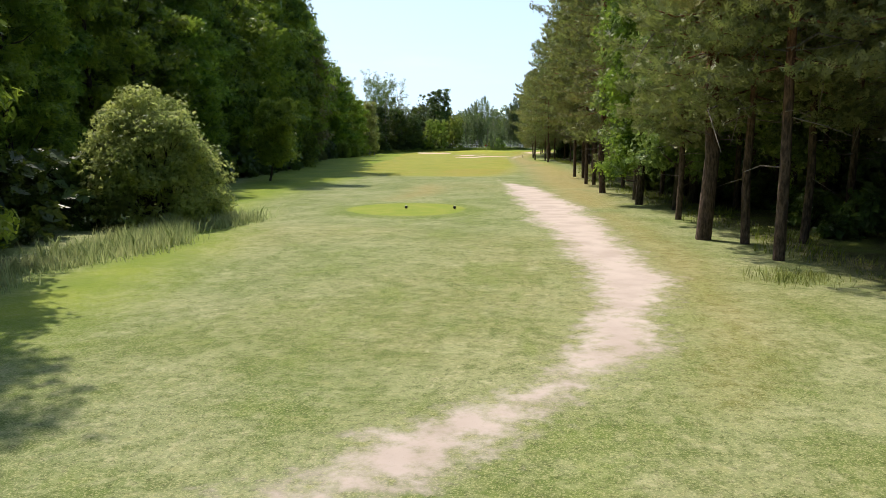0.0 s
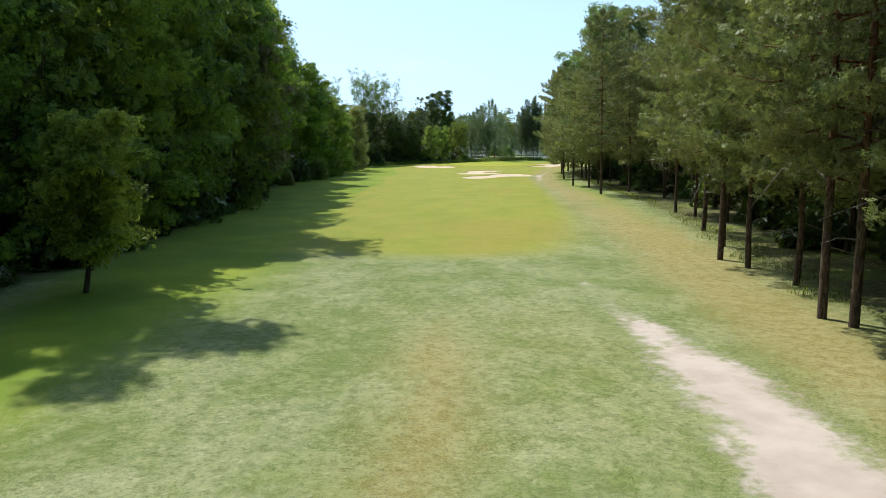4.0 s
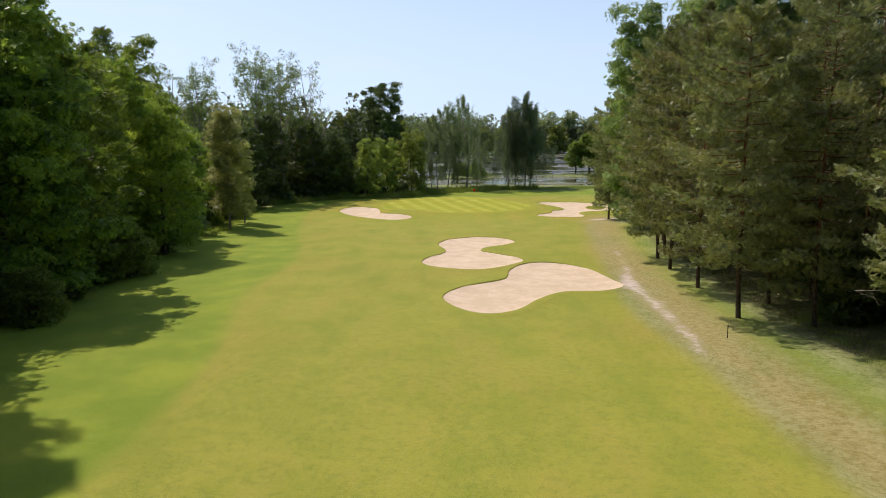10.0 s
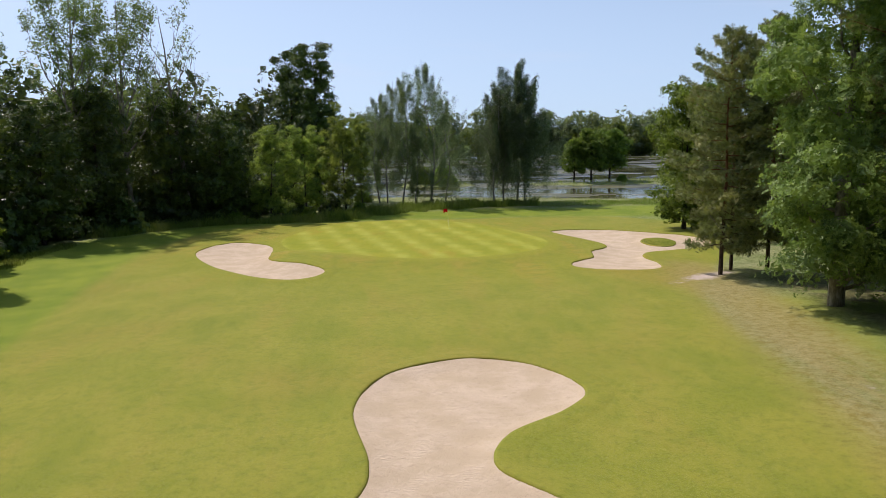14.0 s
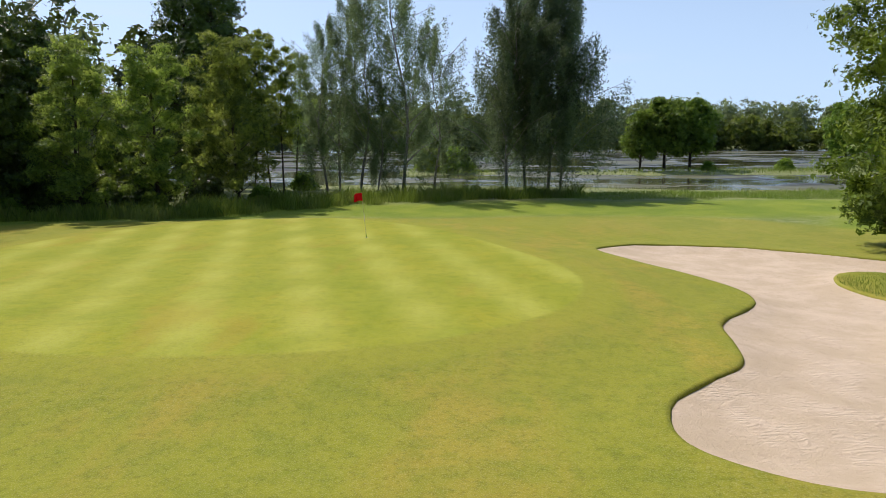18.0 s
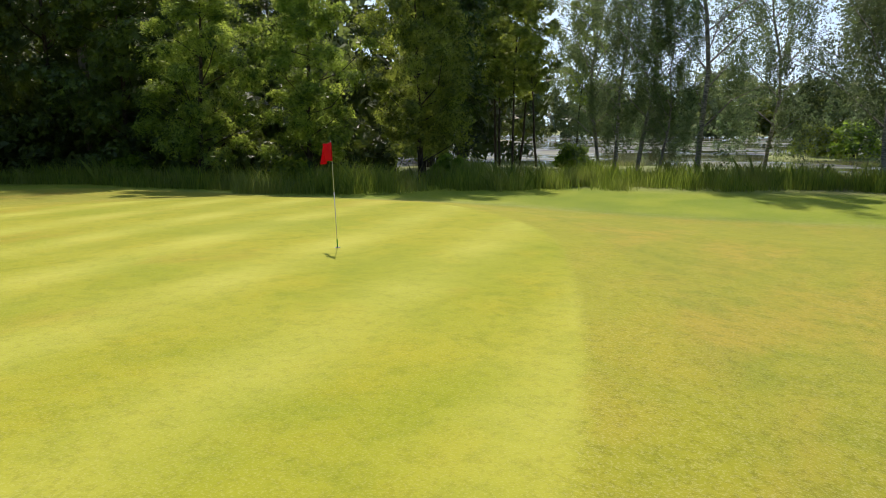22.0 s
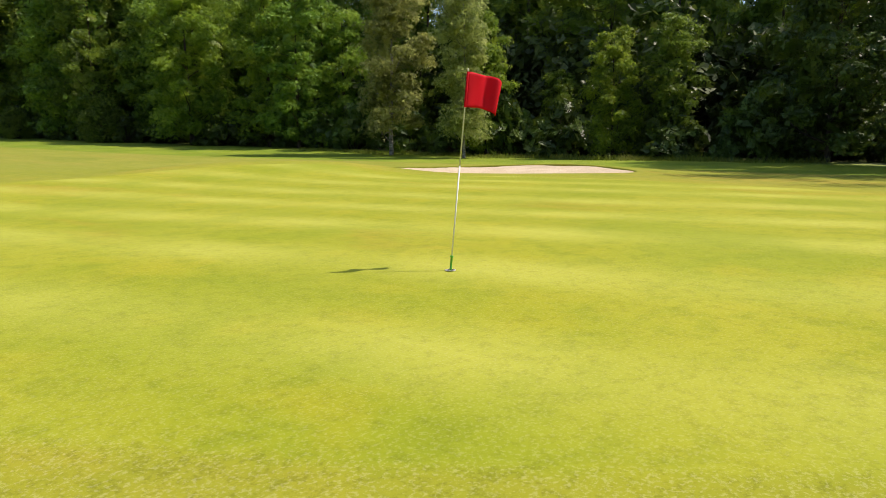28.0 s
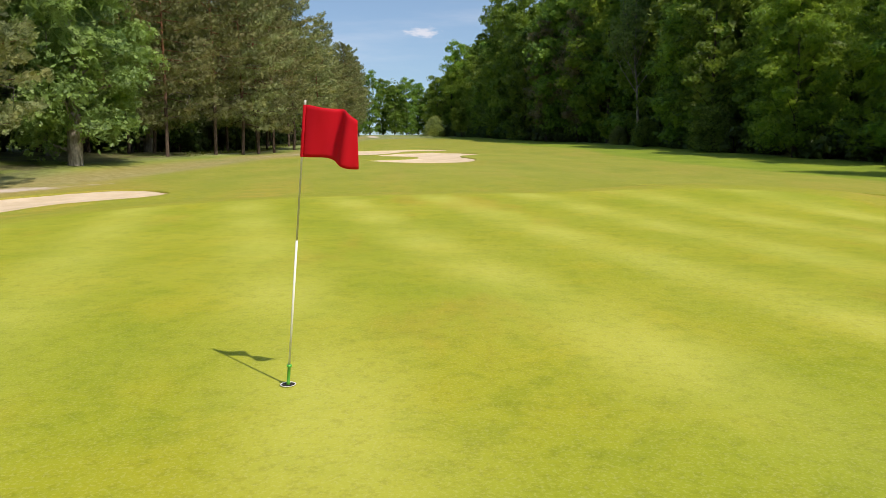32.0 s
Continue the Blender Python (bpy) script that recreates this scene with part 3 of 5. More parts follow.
def ground_height(X, Y, hollow=True):
    """The lie of the land, with the hollows for bunkers and pond."""
    fall = lambda u, w: w * np.logaddexp(0, u / w)  # noqa: E731
    slope = 0.0155 * (fall(134.0 - Y, 4.0) - fall(-135.0 - Y, 8.0))
    z = 0.10 * np.sin(X * 0.11 + 0.6) * np.sin(Y * 0.07) + 0.05 * np.sin(X * 0.31 + Y * 0.17)
    dg = dist_loop(X, Y, GREEN)
    z = z * np.clip(np.abs(dist_loop(X, Y, TEE)) / 10, 0.1, 1)
    z = z * np.clip(np.abs(dg) / 8, 0.15, 1) + 0.28 / (1 + np.exp(np.clip((dg - 2.0) / 0.9, -40, 40)))
    z -= 0.24 * np.clip((-1.5 - X) / 11, 0, 1) * np.clip(1 - dg / 12, 0, 1) * np.clip((Y - 131) / 9, 0, 1) + 0.30 * np.clip((Y - 160.5) / 5, 0, 1) * np.clip(1 - dg / 25, 0, 1)
    z -= 0.40 / (1 + np.exp(np.clip((X + 21) / 2.4, -40, 40))) / (1 + np.exp(np.clip((100 - Y) / 9, -40, 40)))
    z += 0.36 * np.exp(-((X + 20.5) ** 2 + (Y - 142) ** 2 * 0.5) / 16)
    z += 0.44 * np.exp(-((X + 9.4) ** 2 + (Y - 133.2) ** 2) / 16) + 0.26 * np.exp(-((X + 12.0) ** 2 + (Y - 136.6) ** 2) / 6)
    z += 0.65 / (1 + np.exp(np.clip((18.5 - X) / 2.0, -40, 40))) / (1 + np.exp(np.clip((np.abs(Y - 102) - 17) / 3.5, -40, 40)))
    z -= 0.30 / (1 + np.exp(np.clip((14.5 - X) / 1.2, -40, 40))) / (1 + np.exp(np.clip((np.abs(Y - 140) - 22) / 4, -40, 40)))
    z += 0.06 / (1 + np.exp(np.clip((dist_loop(X, Y, TEE) - 0.35) / 0.2, -40, 40)))
    dm = np.full(X.shape, 1e9)
    for loop in BUNKERS.values():
        d = dist_loop(X, Y, loop)
        dm = np.minimum(dm, d)
    di = dist_loop(X, Y, ISLAND)
    z += 0.05 * np.exp(-np.clip(dm, 0, 9) ** 2 / 1.6)
    if hollow:
        sunk = np.clip((0.25 - dm) / 0.6, 0, 1) * np.clip((di + 0.1) / 0.6, 0, 1)
        z -= 0.9 * sunk
    dp = dist_loop(X, Y, POND)
    isle = np.minimum(dist_loop(X, Y, POND_ISLES[0]), dist_loop(X, Y, POND_ISLES[1]))
    wet = np.clip((1.0 - dp) / 4, 0, 1) * np.clip((isle + 0.5) / 2.5, 0, 1)
    return z * (1 - wet) - 1.3 * wet - 0.25 * np.clip((Y - 175) / 20, 0, 1) * (1 - wet) + slope


def axis(lo, hi, step, far, grow=1.25):
    """Even steps between lo and hi, ever wider ones out to far."""
    mid = list(np.arange(lo, hi + step / 2, step))
    s, v = step, hi
    up = []
    while v < far:
        s *= grow
        v += s
        up.append(v)
    s, v = step, lo
    down = []
    while v > -far:
        s *= grow
        v -= s
        down.append(v)
    return np.array(down[::-1] + mid + up)


def mesh_of(name, verts, faces, mat, smooth=False):
    me = bpy.data.meshes.new(name)
    verts, faces = np.asarray(verts, np.float32), np.asarray(faces, np.int32)
    n, k = faces.shape
    me.vertices.add(len(verts))
    me.vertices.foreach_set("co", verts.ravel())
    me.loops.add(n * k)
    me.loops.foreach_set("vertex_index", faces.ravel())
    me.polygons.add(n)
    me.polygons.foreach_set("loop_start", np.arange(0, n * k, k, dtype=np.int32))
    me.polygons.foreach_set("use_smooth", np.full(n, smooth))
    me.update(calc_edges=True)
    me.materials.append(mat)
    return me


def part(name, me, parent, label=""):
    ob = new(name, me)
    ob.parent = parent
    return tagged(ob, label)


def bm_mesh(name, bm, mat, smooth=True):
    me = bpy.data.meshes.new(name)
    bm.to_mesh(me)
    bm.free()
    me.materials.append(mat)
    if smooth:
        me.polygons.foreach_set("use_smooth", np.full(len(me.polygons), True))
    return me


# ---- ground ----
gx, gy = axis(-34, 34, 0.5, 3500), axis(-106, 196, 0.55, 3500)
GX, GY = np.meshgrid(gx, gy)
GZ = ground_height(GX, GY)
nx, ny = len(gx), len(gy)
idx = np.arange(nx * ny).reshape(ny, nx)
quads = np.stack([idx[:-1, :-1], idx[:-1, 1:], idx[1:, 1:], idx[1:, :-1]], -1).reshape(-1, 4)
gm = mesh_of("ground", np.stack([GX, GY, GZ], -1).reshape(-1, 3), quads, M["ground"], True)


def turf_layers(me, X, Y):
    """How far each point of the turf lies from the edge of each kind of mowing, for the turf material."""
    layers = {
        "d_fair": dist_loop(X, Y, FAIRWAY) * np.clip((Y + 25) / 60, 0.3, 1.0),
        "d_green": dist_loop(X, Y, GREEN),
        "d_wood": np.minimum(dist_loop(X, Y, wood_loop_left), dist_loop(X, Y, wood_loop_right)),
        "d_path": np.minimum.reduce([dist_line(X, Y, line) for line in PATH_LINES]),
        "d_dry": np.minimum.reduce([dist_line(X, Y, line) for line in DRY_LINES]),
        "d_lush": np.minimum(np.minimum(dist_line(X, Y, LUSH_LINES[0]), dist_line(X, Y, LUSH_LINES[1])), np.minimum(dist_line(X, Y, LUSH_LINES[2]) + 1.0, dist_loop(X, Y, TEE) + 0.4)),
        "stripe": np.clip(np.cos(((X * 0.972 + Y * 0.235) - 37.7) * math.pi / 1.475), -0.3, 1) * (0.70 + 0.30 * np.sin((X * 0.35 - Y * 0.94) * math.pi / 2.0)) * 0.9 + 0.22,
        "d_tee": dist_loop(X, Y, TEE),
    }
    for key, value in layers.items():
        me.attributes.new(key, "FLOAT", "POINT").data.foreach_set("value", value.ravel().astype(np.float32))


turf_layers(gm, GX, GY)
tagged(new("ground", gm), "mown fairway, putting green and patchy dry rough", "ground", kind="structure")


# ---- bunkers ----
def bunker(name, loop, hole=None):
    """A sunken sand floor rising to its rim, and the turf edge round it."""
    x0, y0 = loop.min(0) - 1.0
    x1, y1 = loop.max(0) + 1.0
    X, Y = np.meshgrid(np.arange(x0, x1, 0.25), np.arange(y0, y1, 0.25))
    d = dist_loop(X, Y, loop)
    if hole is not None:
        d = np.maximum(d, -dist_loop(X, Y, hole))
    keep = d < 0.48
    Z = ground_height(X, Y, False) - 0.20 + 0.155 * np.clip(1 + d / 1.5, 0, 1.0) ** 2 + 0.02 * np.sin(X * 1.3 + np.sin(Y)) * np.sin(Y * 1.7)
    i = np.arange(X.size).reshape(X.shape)
    q = np.stack([i[:-1, :-1], i[:-1, 1:], i[1:, 1:], i[1:, :-1]], -1).reshape(-1, 4)
    q = q[keep.ravel()[q].all(1)]
    used, q = np.unique(q, return_inverse=True)
    q = q.reshape(-1, 4)
    v = np.stack([X, Y, Z], -1).reshape(-1, 3)[used]
    root = tagged(new(name, None), "pale sand bunker sunk into the turf with a curved grass lip", "bunker", group="bunkers of the hole", kind="structure")
    part("sand", mesh_of("bunker sand", v, q, M["sand"], True), root)
    for n, ring in enumerate([loop] if hole is None else [loop, hole]):
        side = 1 if n == 0 else -1
        t = np.roll(ring, -1, 0) - np.roll(ring, 1, 0)
        area = (ring[:, 0] * np.roll(ring[:, 1], -1) - ring[:, 1] * np.roll(ring[:, 0], -1)).sum()
        out = np.column_stack([t[:, 1], -t[:, 0]]) / np.linalg.norm(t, axis=1)[:, None] * (1 if area > 0 else -1) * side
        wob = 0.010 * np.sin(np.arange(len(ring)) * 0.5) + 0.004 * np.sin(np.arange(len(ring)) * 2.3 + 1)
        reach = 1.25 if n == 0 else 0.7
        bands = [(reach, -0.05, 0), (0.8 * reach, 0.006, 0), (0.45 * reach, 0.012, 0), (0.10, 0.014, 0), (0.0, 0.004, 1), (-0.03, -0.05, 1), (-0.03, -0.3, 1)]
        rows = []
        room = np.full(len(ring), 9.0)
        for other in BUNKERS.values():
            if other is not loop:
                room = np.minimum(room, dist_loop(ring[:, 0], ring[:, 1], other))
        squeeze = np.clip(0.53 * room / reach, 0.12, 1)
        for d, dz, lip in bands:
            p = ring + out * (d * squeeze + wob * lip)[:, None]
            z = ground_height(p[None, :, 0], p[None, :, 1], False)[0] + dz
            if d == reach:
                z = z + np.where(squeeze < 0.95, 0.062, 0.0)
            if lip:
                z = z * 0.5 + 0.5 * (ground_height(ring[None, :, 0], ring[None, :, 1], False)[0] + dz)
            rows.append(np.column_stack([p, z]))
        k = len(ring)
        i = np.arange(len(bands) * k).reshape(len(bands), k)
        j = np.roll(i, -1, 1)
        f = np.stack([i[:-1], j[:-1], j[1:], i[1:]], -1).reshape(-1, 4)
        vv = np.concatenate(rows)
        me = mesh_of("turf lip", vv, f, M["ground"], True)
        turf_layers(me, vv[None, :, 0], vv[None, :, 1])
        part("turf_lip", me, root, "overhanging turf edge")
    return root


for key, loop in BUNKERS.items():
    bunker("bunker", loop, ISLAND if key == "right" else None)

# ---- pond ----
kw = Mat("still pond water")
kn = kw.noise(kw.scaled(kw.coords(), (1, 2.5, 1)), 0.8, 3)
kw.bump(kn, 0.08, 0.05)
kw.b.inputs["IOR"].default_value = 1.33
kw.done(kw.mix(kw.ramp(kw.noise(kw.scaled(kw.coords(), (0.5, 1.6, 1)), 0.06, 5), 0.42, 0.55), (0.020, 0.022, 0.012), (0.135, 0.140, 0.070)), kw.ramp(kw.noise(kw.coords(), 0.05, 4), 0.45, 0.58, 0.06, 0.55), 0.4)
wx, wy = np.meshgrid(np.linspace(-180, 360, 2), np.linspace(188, 500, 2))
tagged(new("water", mesh_of("water", np.stack([wx, wy, np.full(wx.shape, -0.62)], -1).reshape(-1, 3), [[0, 1, 3, 2]], kw.m)), "still pond with pale floating weed", "pond", kind="structure")

# ---- trees ----
def tube(points, radii, sides=6):
    """A bent, tapering stem through the given points: vertices and triangles' quads."""
    p = np.asarray(points, float)
    t = np.gradient(p, axis=0)
    t /= np.linalg.norm(t, axis=1)[:, None] + 1e-9
    u = np.cross(t, (0.31, 0.95, 0.11))
    u /= np.linalg.norm(u, axis=1)[:, None] + 1e-9
    w = np.cross(t, u)
    a = np.linspace(0, 2 * math.pi, sides, endpoint=False)
    ring = np.cos(a)[None, :, None] * u[:, None] + np.sin(a)[None, :, None] * w[:, None]
    v = p[:, None] + ring * np.asarray(radii, float)[:, None, None]
    n = len(p)
    i = np.arange(n * sides).reshape(n, sides)
    j = np.roll(i, -1, 1)
    f = np.stack([i[:-1], j[:-1], j[1:], i[1:]], -1).reshape(-1, 4)
    return v.reshape(-1, 3), f


def joined(pieces):
    vs, fs, k = [], [], 0
    for v, f in pieces:
        vs.append(v)
        fs.append(np.asarray(f) + k)
        k += len(v)
    return np.concatenate(vs), np.concatenate(fs)


def leaves(rng, centre, out, size, slim=0.6, lift=0.35):
    """A diamond leaf at each centre, turned about its outward direction."""
    n = len(centre)
    nrm = out + rng.normal(0, 0.8, (n, 3)) + (0, 0, lift)
    nrm /= np.linalg.norm(nrm, axis=1)[:, None] + 1e-9
    u = np.cross(nrm, rng.normal(0, 1, (n, 3)))
    u /= np.linalg.norm(u, axis=1)[:, None] + 1e-9
    w = np.cross(nrm, u)
    s = size * rng.uniform(0.6, 1.35, (n, 1)) / 2
    v = np.stack([centre - u * s, centre + w * s * slim + nrm * s * 0.25, centre + u * s, centre - w * s * slim + nrm * s * 0.25], 1).reshape(-1, 3)
    return v, np.arange(4 * n).reshape(-1, 4)


def cluster_leaves(rng, centres, radii, per, size, flat=0.6, slim=0.75, lift=0.35):
    """Leaves in rounded boughs: a ragged shell, thicker above than below."""
    c = np.repeat(centres, per, 0)
    r = np.repeat(radii, per)
    d = rng.normal(0, 1, (len(c), 3))
    d /= np.linalg.norm(d, axis=1)[:, None]
    under = (d[:, 2] < -0.2) & (rng.uniform(0, 1, len(c)) < 0.6)
    d[under, 2] *= -1
    lump = 1 + 0.22 * np.sin(d[:, 0] * 5 + r * 9) * np.sin(d[:, 1] * 5 + r * 5) + 0.12 * np.sin(d[:, 2] * 9 + r * 20)
    rad = r * lump * (1.05 - 0.55 * rng.uniform(0, 1, len(c)) ** 2.2)
    pos = c + d * rad[:, None] * (1, 1, flat)
    return leaves(rng, pos, d * (1, 1, 1.1), size, slim, lift)


def broad_tree(name, seed, h, spread, low, tufts, per, size, leaf, bark, label, tuft_r=1.15, trunk_r=0.22, lean=0.0, top=1.0):
    """A leafy tree: bent trunk, limbs that carry boughs of leaf sprays, uneven outline with gaps. low: height at which leaves begin."""
    rng = np.random.default_rng(seed)
    bend = rng.normal(0, 0.25, (7, 2)).cumsum(0) * 0.35
    bend -= bend[0]
    zs = np.linspace(-0.3, h * 0.93, 7)
    trunk = np.column_stack([bend[:, 0] + lean * zs / h, bend[:, 1], zs])
    pieces = [tube(trunk, trunk_r * np.linspace(1.25, 0.12, 7) ** 1.0, 7)]
    cs, rs = [], []
    for n in range(tufts):
        f = (n + rng.uniform(0, 1)) / tufts
        z = lerp(low, h, f)
        env = math.sin(math.pi * min(1, 0.2 + 0.67 * f ** top)) ** 0.6
        r = max(0.3, spread - 0.55 * tuft_r) * env * math.sqrt(rng.uniform(0.12, 1.0)) * rng.uniform(0.85, 1.15)
        a = n * 2.4 + rng.uniform(-0.6, 0.6)
        base = np.array([np.interp(z, zs, trunk[:, 0]), np.interp(z, zs, trunk[:, 1])])
        c = np.array([base[0] + r * math.cos(a), base[1] + r * math.sin(a), z])
        cs.append(c)
        rs.append(tuft_r * rng.uniform(0.6, 1.25) * (0.55 + 0.45 * env))
        if n % 2 == 0:
            z0 = max(0.8, z - r * rng.uniform(0.5, 0.9))
            s = np.array([np.interp(z0, zs, trunk[:, 0]), np.interp(z0, zs, trunk[:, 1]), z0])
            mid = (s + c) / 2 + rng.normal(0, 0.25, 3) + (0, 0, -0.1 * r)
            r0 = trunk_r * (0.42 - 0.25 * z0 / h)
            pieces.append(tube([s, mid, c], [max(0.025, r0), max(0.02, r0 * 0.55), 0.012], 5))
    cs, rs = np.array(cs), np.array(rs)
    root = new(name, None)
    part("trunk", mesh_of(name + " wood", *joined(pieces), bark, True), root)
    # the ragged outer sprays; larger ones deep inside each bough and round the stem, added to block light
    crown = [cluster_leaves(rng, cs, rs, per, size, 0.62, 0.75), cluster_leaves(rng, cs, rs * 0.6, 12, max(0.9, tuft_r * 0.8), 0.6, 0.85)]
    m = 5 * tufts
    zi = rng.uniform(low + 0.5, h * 0.9, m)
    ri = 0.5 * spread * np.sin(np.pi * np.clip((zi - low) / (h - low), 0.08, 0.95)) ** 0.5 * np.sqrt(rng.uniform(0, 1, m))
    ai = rng.uniform(0, 6.28, m)
    ci = np.column_stack([np.interp(zi, zs, trunk[:, 0]) + ri * np.cos(ai), np.interp(zi, zs, trunk[:, 1]) + ri * np.sin(ai), zi])
    crown.append(leaves(rng, ci, rng.normal(0, 0.7, (m, 3)), max(0.8, spread * 0.28), 0.9))
    part("crown", mesh_of(name + " leaves", *joined(crown), leaf), root)
    return tagged(root, label, "tree")


def airy_tree(name, seed, h, spread, low, limbs, per, size, leaf, bark, label, trunk_r=0.28, lean=0.0, leafy=1.0):
    """A tall thin-crowned tree: limbs that rise like a fan, fine upward twigs, loose leaf tufts on part of them."""
    rng = np.random.default_rng(seed)
    zs = np.linspace(-0.3, h * 0.9, 8)
    sway = rng.normal(0, 0.12, (8, 2)).cumsum(0)
    sway -= sway[0]
    trunk = np.column_stack([sway[:, 0] + lean * (zs / h), sway[:, 1], zs])
    at = lambda z: np.array([np.interp(z, zs, trunk[:, 0]), np.interp(z, zs, trunk[:, 1]), z])  # noqa: E731
    pieces = [tube(trunk, trunk_r * np.linspace(1.2, 0.1, 8), 7)]
    cs, rs = [], []
    for n in range(limbs):
        f = (n + rng.uniform(0, 1)) / limbs
        z0 = lerp(low * 0.75, h * 0.72, f)
        a = n * 2.4 + rng.uniform(-0.4, 0.4)
        out = spread * rng.uniform(0.55, 1.05) * (1 - 0.45 * f)
        up = min(h * rng.uniform(0.93, 1.04), z0 + out * rng.uniform(1.5, 2.3)) - z0
        s = at(z0)
        e = s + np.array([math.cos(a) * out, math.sin(a) * out, up])
        mid = s + (e - s) * 0.5 + np.array([math.cos(a), math.sin(a), -0.5]) * 0.12 * out
        r0 = trunk_r * (0.45 - 0.28 * f)
        pieces.append(tube([s, mid, e], [r0, r0 * 0.6, 0.015], 5))
        for m in range(6):
            q = rng.uniform(0.35, 1.0)
            p = s + (mid - s) * 2 * q if q < 0.5 else mid + (e - mid) * (2 * q - 1)
            w = p + np.array([math.cos(a), math.sin(a), 0]) * rng.normal(0.35, 0.6) + rng.normal(0, 0.55, 3) + (0, 0, rng.uniform(0.9, 2.2))
            pieces.append(tube([p, (p + w) / 2 + rng.normal(0, 0.12, 3), w], [0.035, 0.022, 0.007], 4))
            if rng.uniform(0, 1) < leafy:
                for g in (0.45, 0.95):
                    cs.append(p + (w - p) * g + rng.normal(0, 0.15, 3))
                    rs.append(rng.uniform(0.5, 1.0))
    root = new(name, None)
    part("trunk", mesh_of(name + " wood", *joined(pieces), bark, True), root)
    part("crown", mesh_of(name + " leaves", *cluster_leaves(rng, np.array(cs), np.array(rs), per, size, 0.85), leaf), root)
    return tagged(root, label, "tree")


def pine_tree(name, seed, h, low, spread, branches, per, label, needles, trunk_r=0.14, limbs=3):
    """A pine: straight scaly trunk bare below, whorls of nearly level boughs with flat pads of needles, dead twigs under them."""
    rng = np.random.default_rng(seed)
    zs = np.linspace(-0.3, h, 8)
    sway = rng.normal(0, 0.08, (8, 2)).cumsum(0)
    sway -= sway[0]
    trunk = np.column_stack([sway, zs])
    pieces = [tube(trunk, trunk_r * np.linspace(1.15, 0.12, 8), 8)]
    dead, tv, tf, k = [], [], [], 0
    at = lambda z: np.array([np.interp(z, zs, trunk[:, 0]), np.interp(z, zs, trunk[:, 1]), z])  # noqa: E731
    for n in range(branches):
        f = (n + rng.uniform(0, 0.8)) / branches
        z = lerp(low, h * 0.985, f)
        length = spread * (1 - f ** 2.6) ** 0.65 * rng.uniform(0.6, 1.15) * (0.5 + 0.5 * min(1, f / 0.25)) + 0.35
        a = n * 2.4 + rng.uniform(-0.5, 0.5)
        way = np.array([math.cos(a), math.sin(a), 0])
        rise = lerp(-0.18, 0.75, f)
        s = at(z)
        e = s + way * length + np.array([0, 0, rise * length * 0.6])
        mid = (s + e) / 2 + (0, 0, -0.08 * length)
        pieces.append(tube([s, mid, e], [0.045, 0.03, 0.01], 4))
        m = int(per * (0.45 + 0.55 * length / spread))
        t = rng.uniform(0.25, 1.08, m)
        side = np.array([-way[1], way[0], 0])
        w = 0.5 * length * (1.15 - t) + 0.22
        c = s + (e - s) * t[:, None] + side * (rng.uniform(-1, 1, m) * w)[:, None] + np.array([0, 0, 1]) * (rng.normal(0.05, 0.16, m) - 0.08 * length * np.sin(math.pi * t))[:, None]
        d = way * rng.uniform(0.2, 1.0, (m, 1)) + rng.normal(0, 0.5, (m, 3)) + (0, 0, 0.3)
        d /= np.linalg.norm(d, axis=1)[:, None]
        u = np.cross(d, rng.normal(0, 1, (m, 3)))
        u /= np.linalg.norm(u, axis=1)[:, None]
        ln = rng.uniform(0.26, 0.52, (m, 1))
        v = np.stack([c - d * ln * 0.5, c - d * ln * 0.05 - u * ln * 0.29, c + d * ln * 0.6, c - d * ln * 0.05 + u * ln * 0.29], 1).reshape(-1, 3)
        tv.append(v)
        tf.append(np.arange(4 * m).reshape(-1, 4) + k)
        k += 4 * m
    for n in range(16):
        z = rng.uniform(0.12 * h, low + 0.25 * h)
        a = rng.uniform(0, 6.28)
        s = at(z)
        e = s + np.array([math.cos(a), math.sin(a), rng.uniform(-0.35, 0.25)]) * rng.uniform(0.7, 1.9)
        dead.append(tube([s, (s + e) / 2 + rng.normal(0, 0.1, 3), e], [0.022, 0.015, 0.005], 4))
    for n in range(limbs):
        z = rng.uniform(0.22 * h, 0.5 * h)
        a = rng.uniform(0, 6.28)
        s, out = at(z), np.array([math.cos(a), math.sin(a), 0.0])
        side = np.array([-out[1], out[0], 0.0]) * rng.normal(0, 0.4)
        reach = rng.uniform(1.6, 3.2)
        p = [s, s + (out + side) * 0.35 * reach + (0, 0, 0.22 * reach), s + (out + side * 1.6) * 0.75 * reach + (0, 0, 0.1 * reach), s + out * reach + (0, 0, -0.35 * reach)]
        dead.append(tube(p, [0.05, 0.04, 0.026, 0.008], 5))
        for m in range(4):
            q = p[2] + (p[3] - p[2]) * rng.uniform(-0.4, 0.9)
            dead.append(tube([q, q + rng.normal(0, 0.25, 3), q + rng.normal(0, 0.5, 3) + (0, 0, 0.1)], [0.014, 0.009, 0.003], 3))
    root = new(name, None)
    live = sum(len(f) for _, f in pieces)
    wood = mesh_of(name + " wood", *joined(pieces + dead), M["pinebark"], True)
    wood.materials.append(M["deadwood"])
    wood.polygons.foreach_set("material_index", (np.arange(len(wood.polygons)) >= live).astype(np.int32))
    part("trunk", wood, root)
    part("crown", mesh_of(name + " needles", np.concatenate(tv), np.concatenate(tf), needles), root)
    return tagged(root, label, "tree")


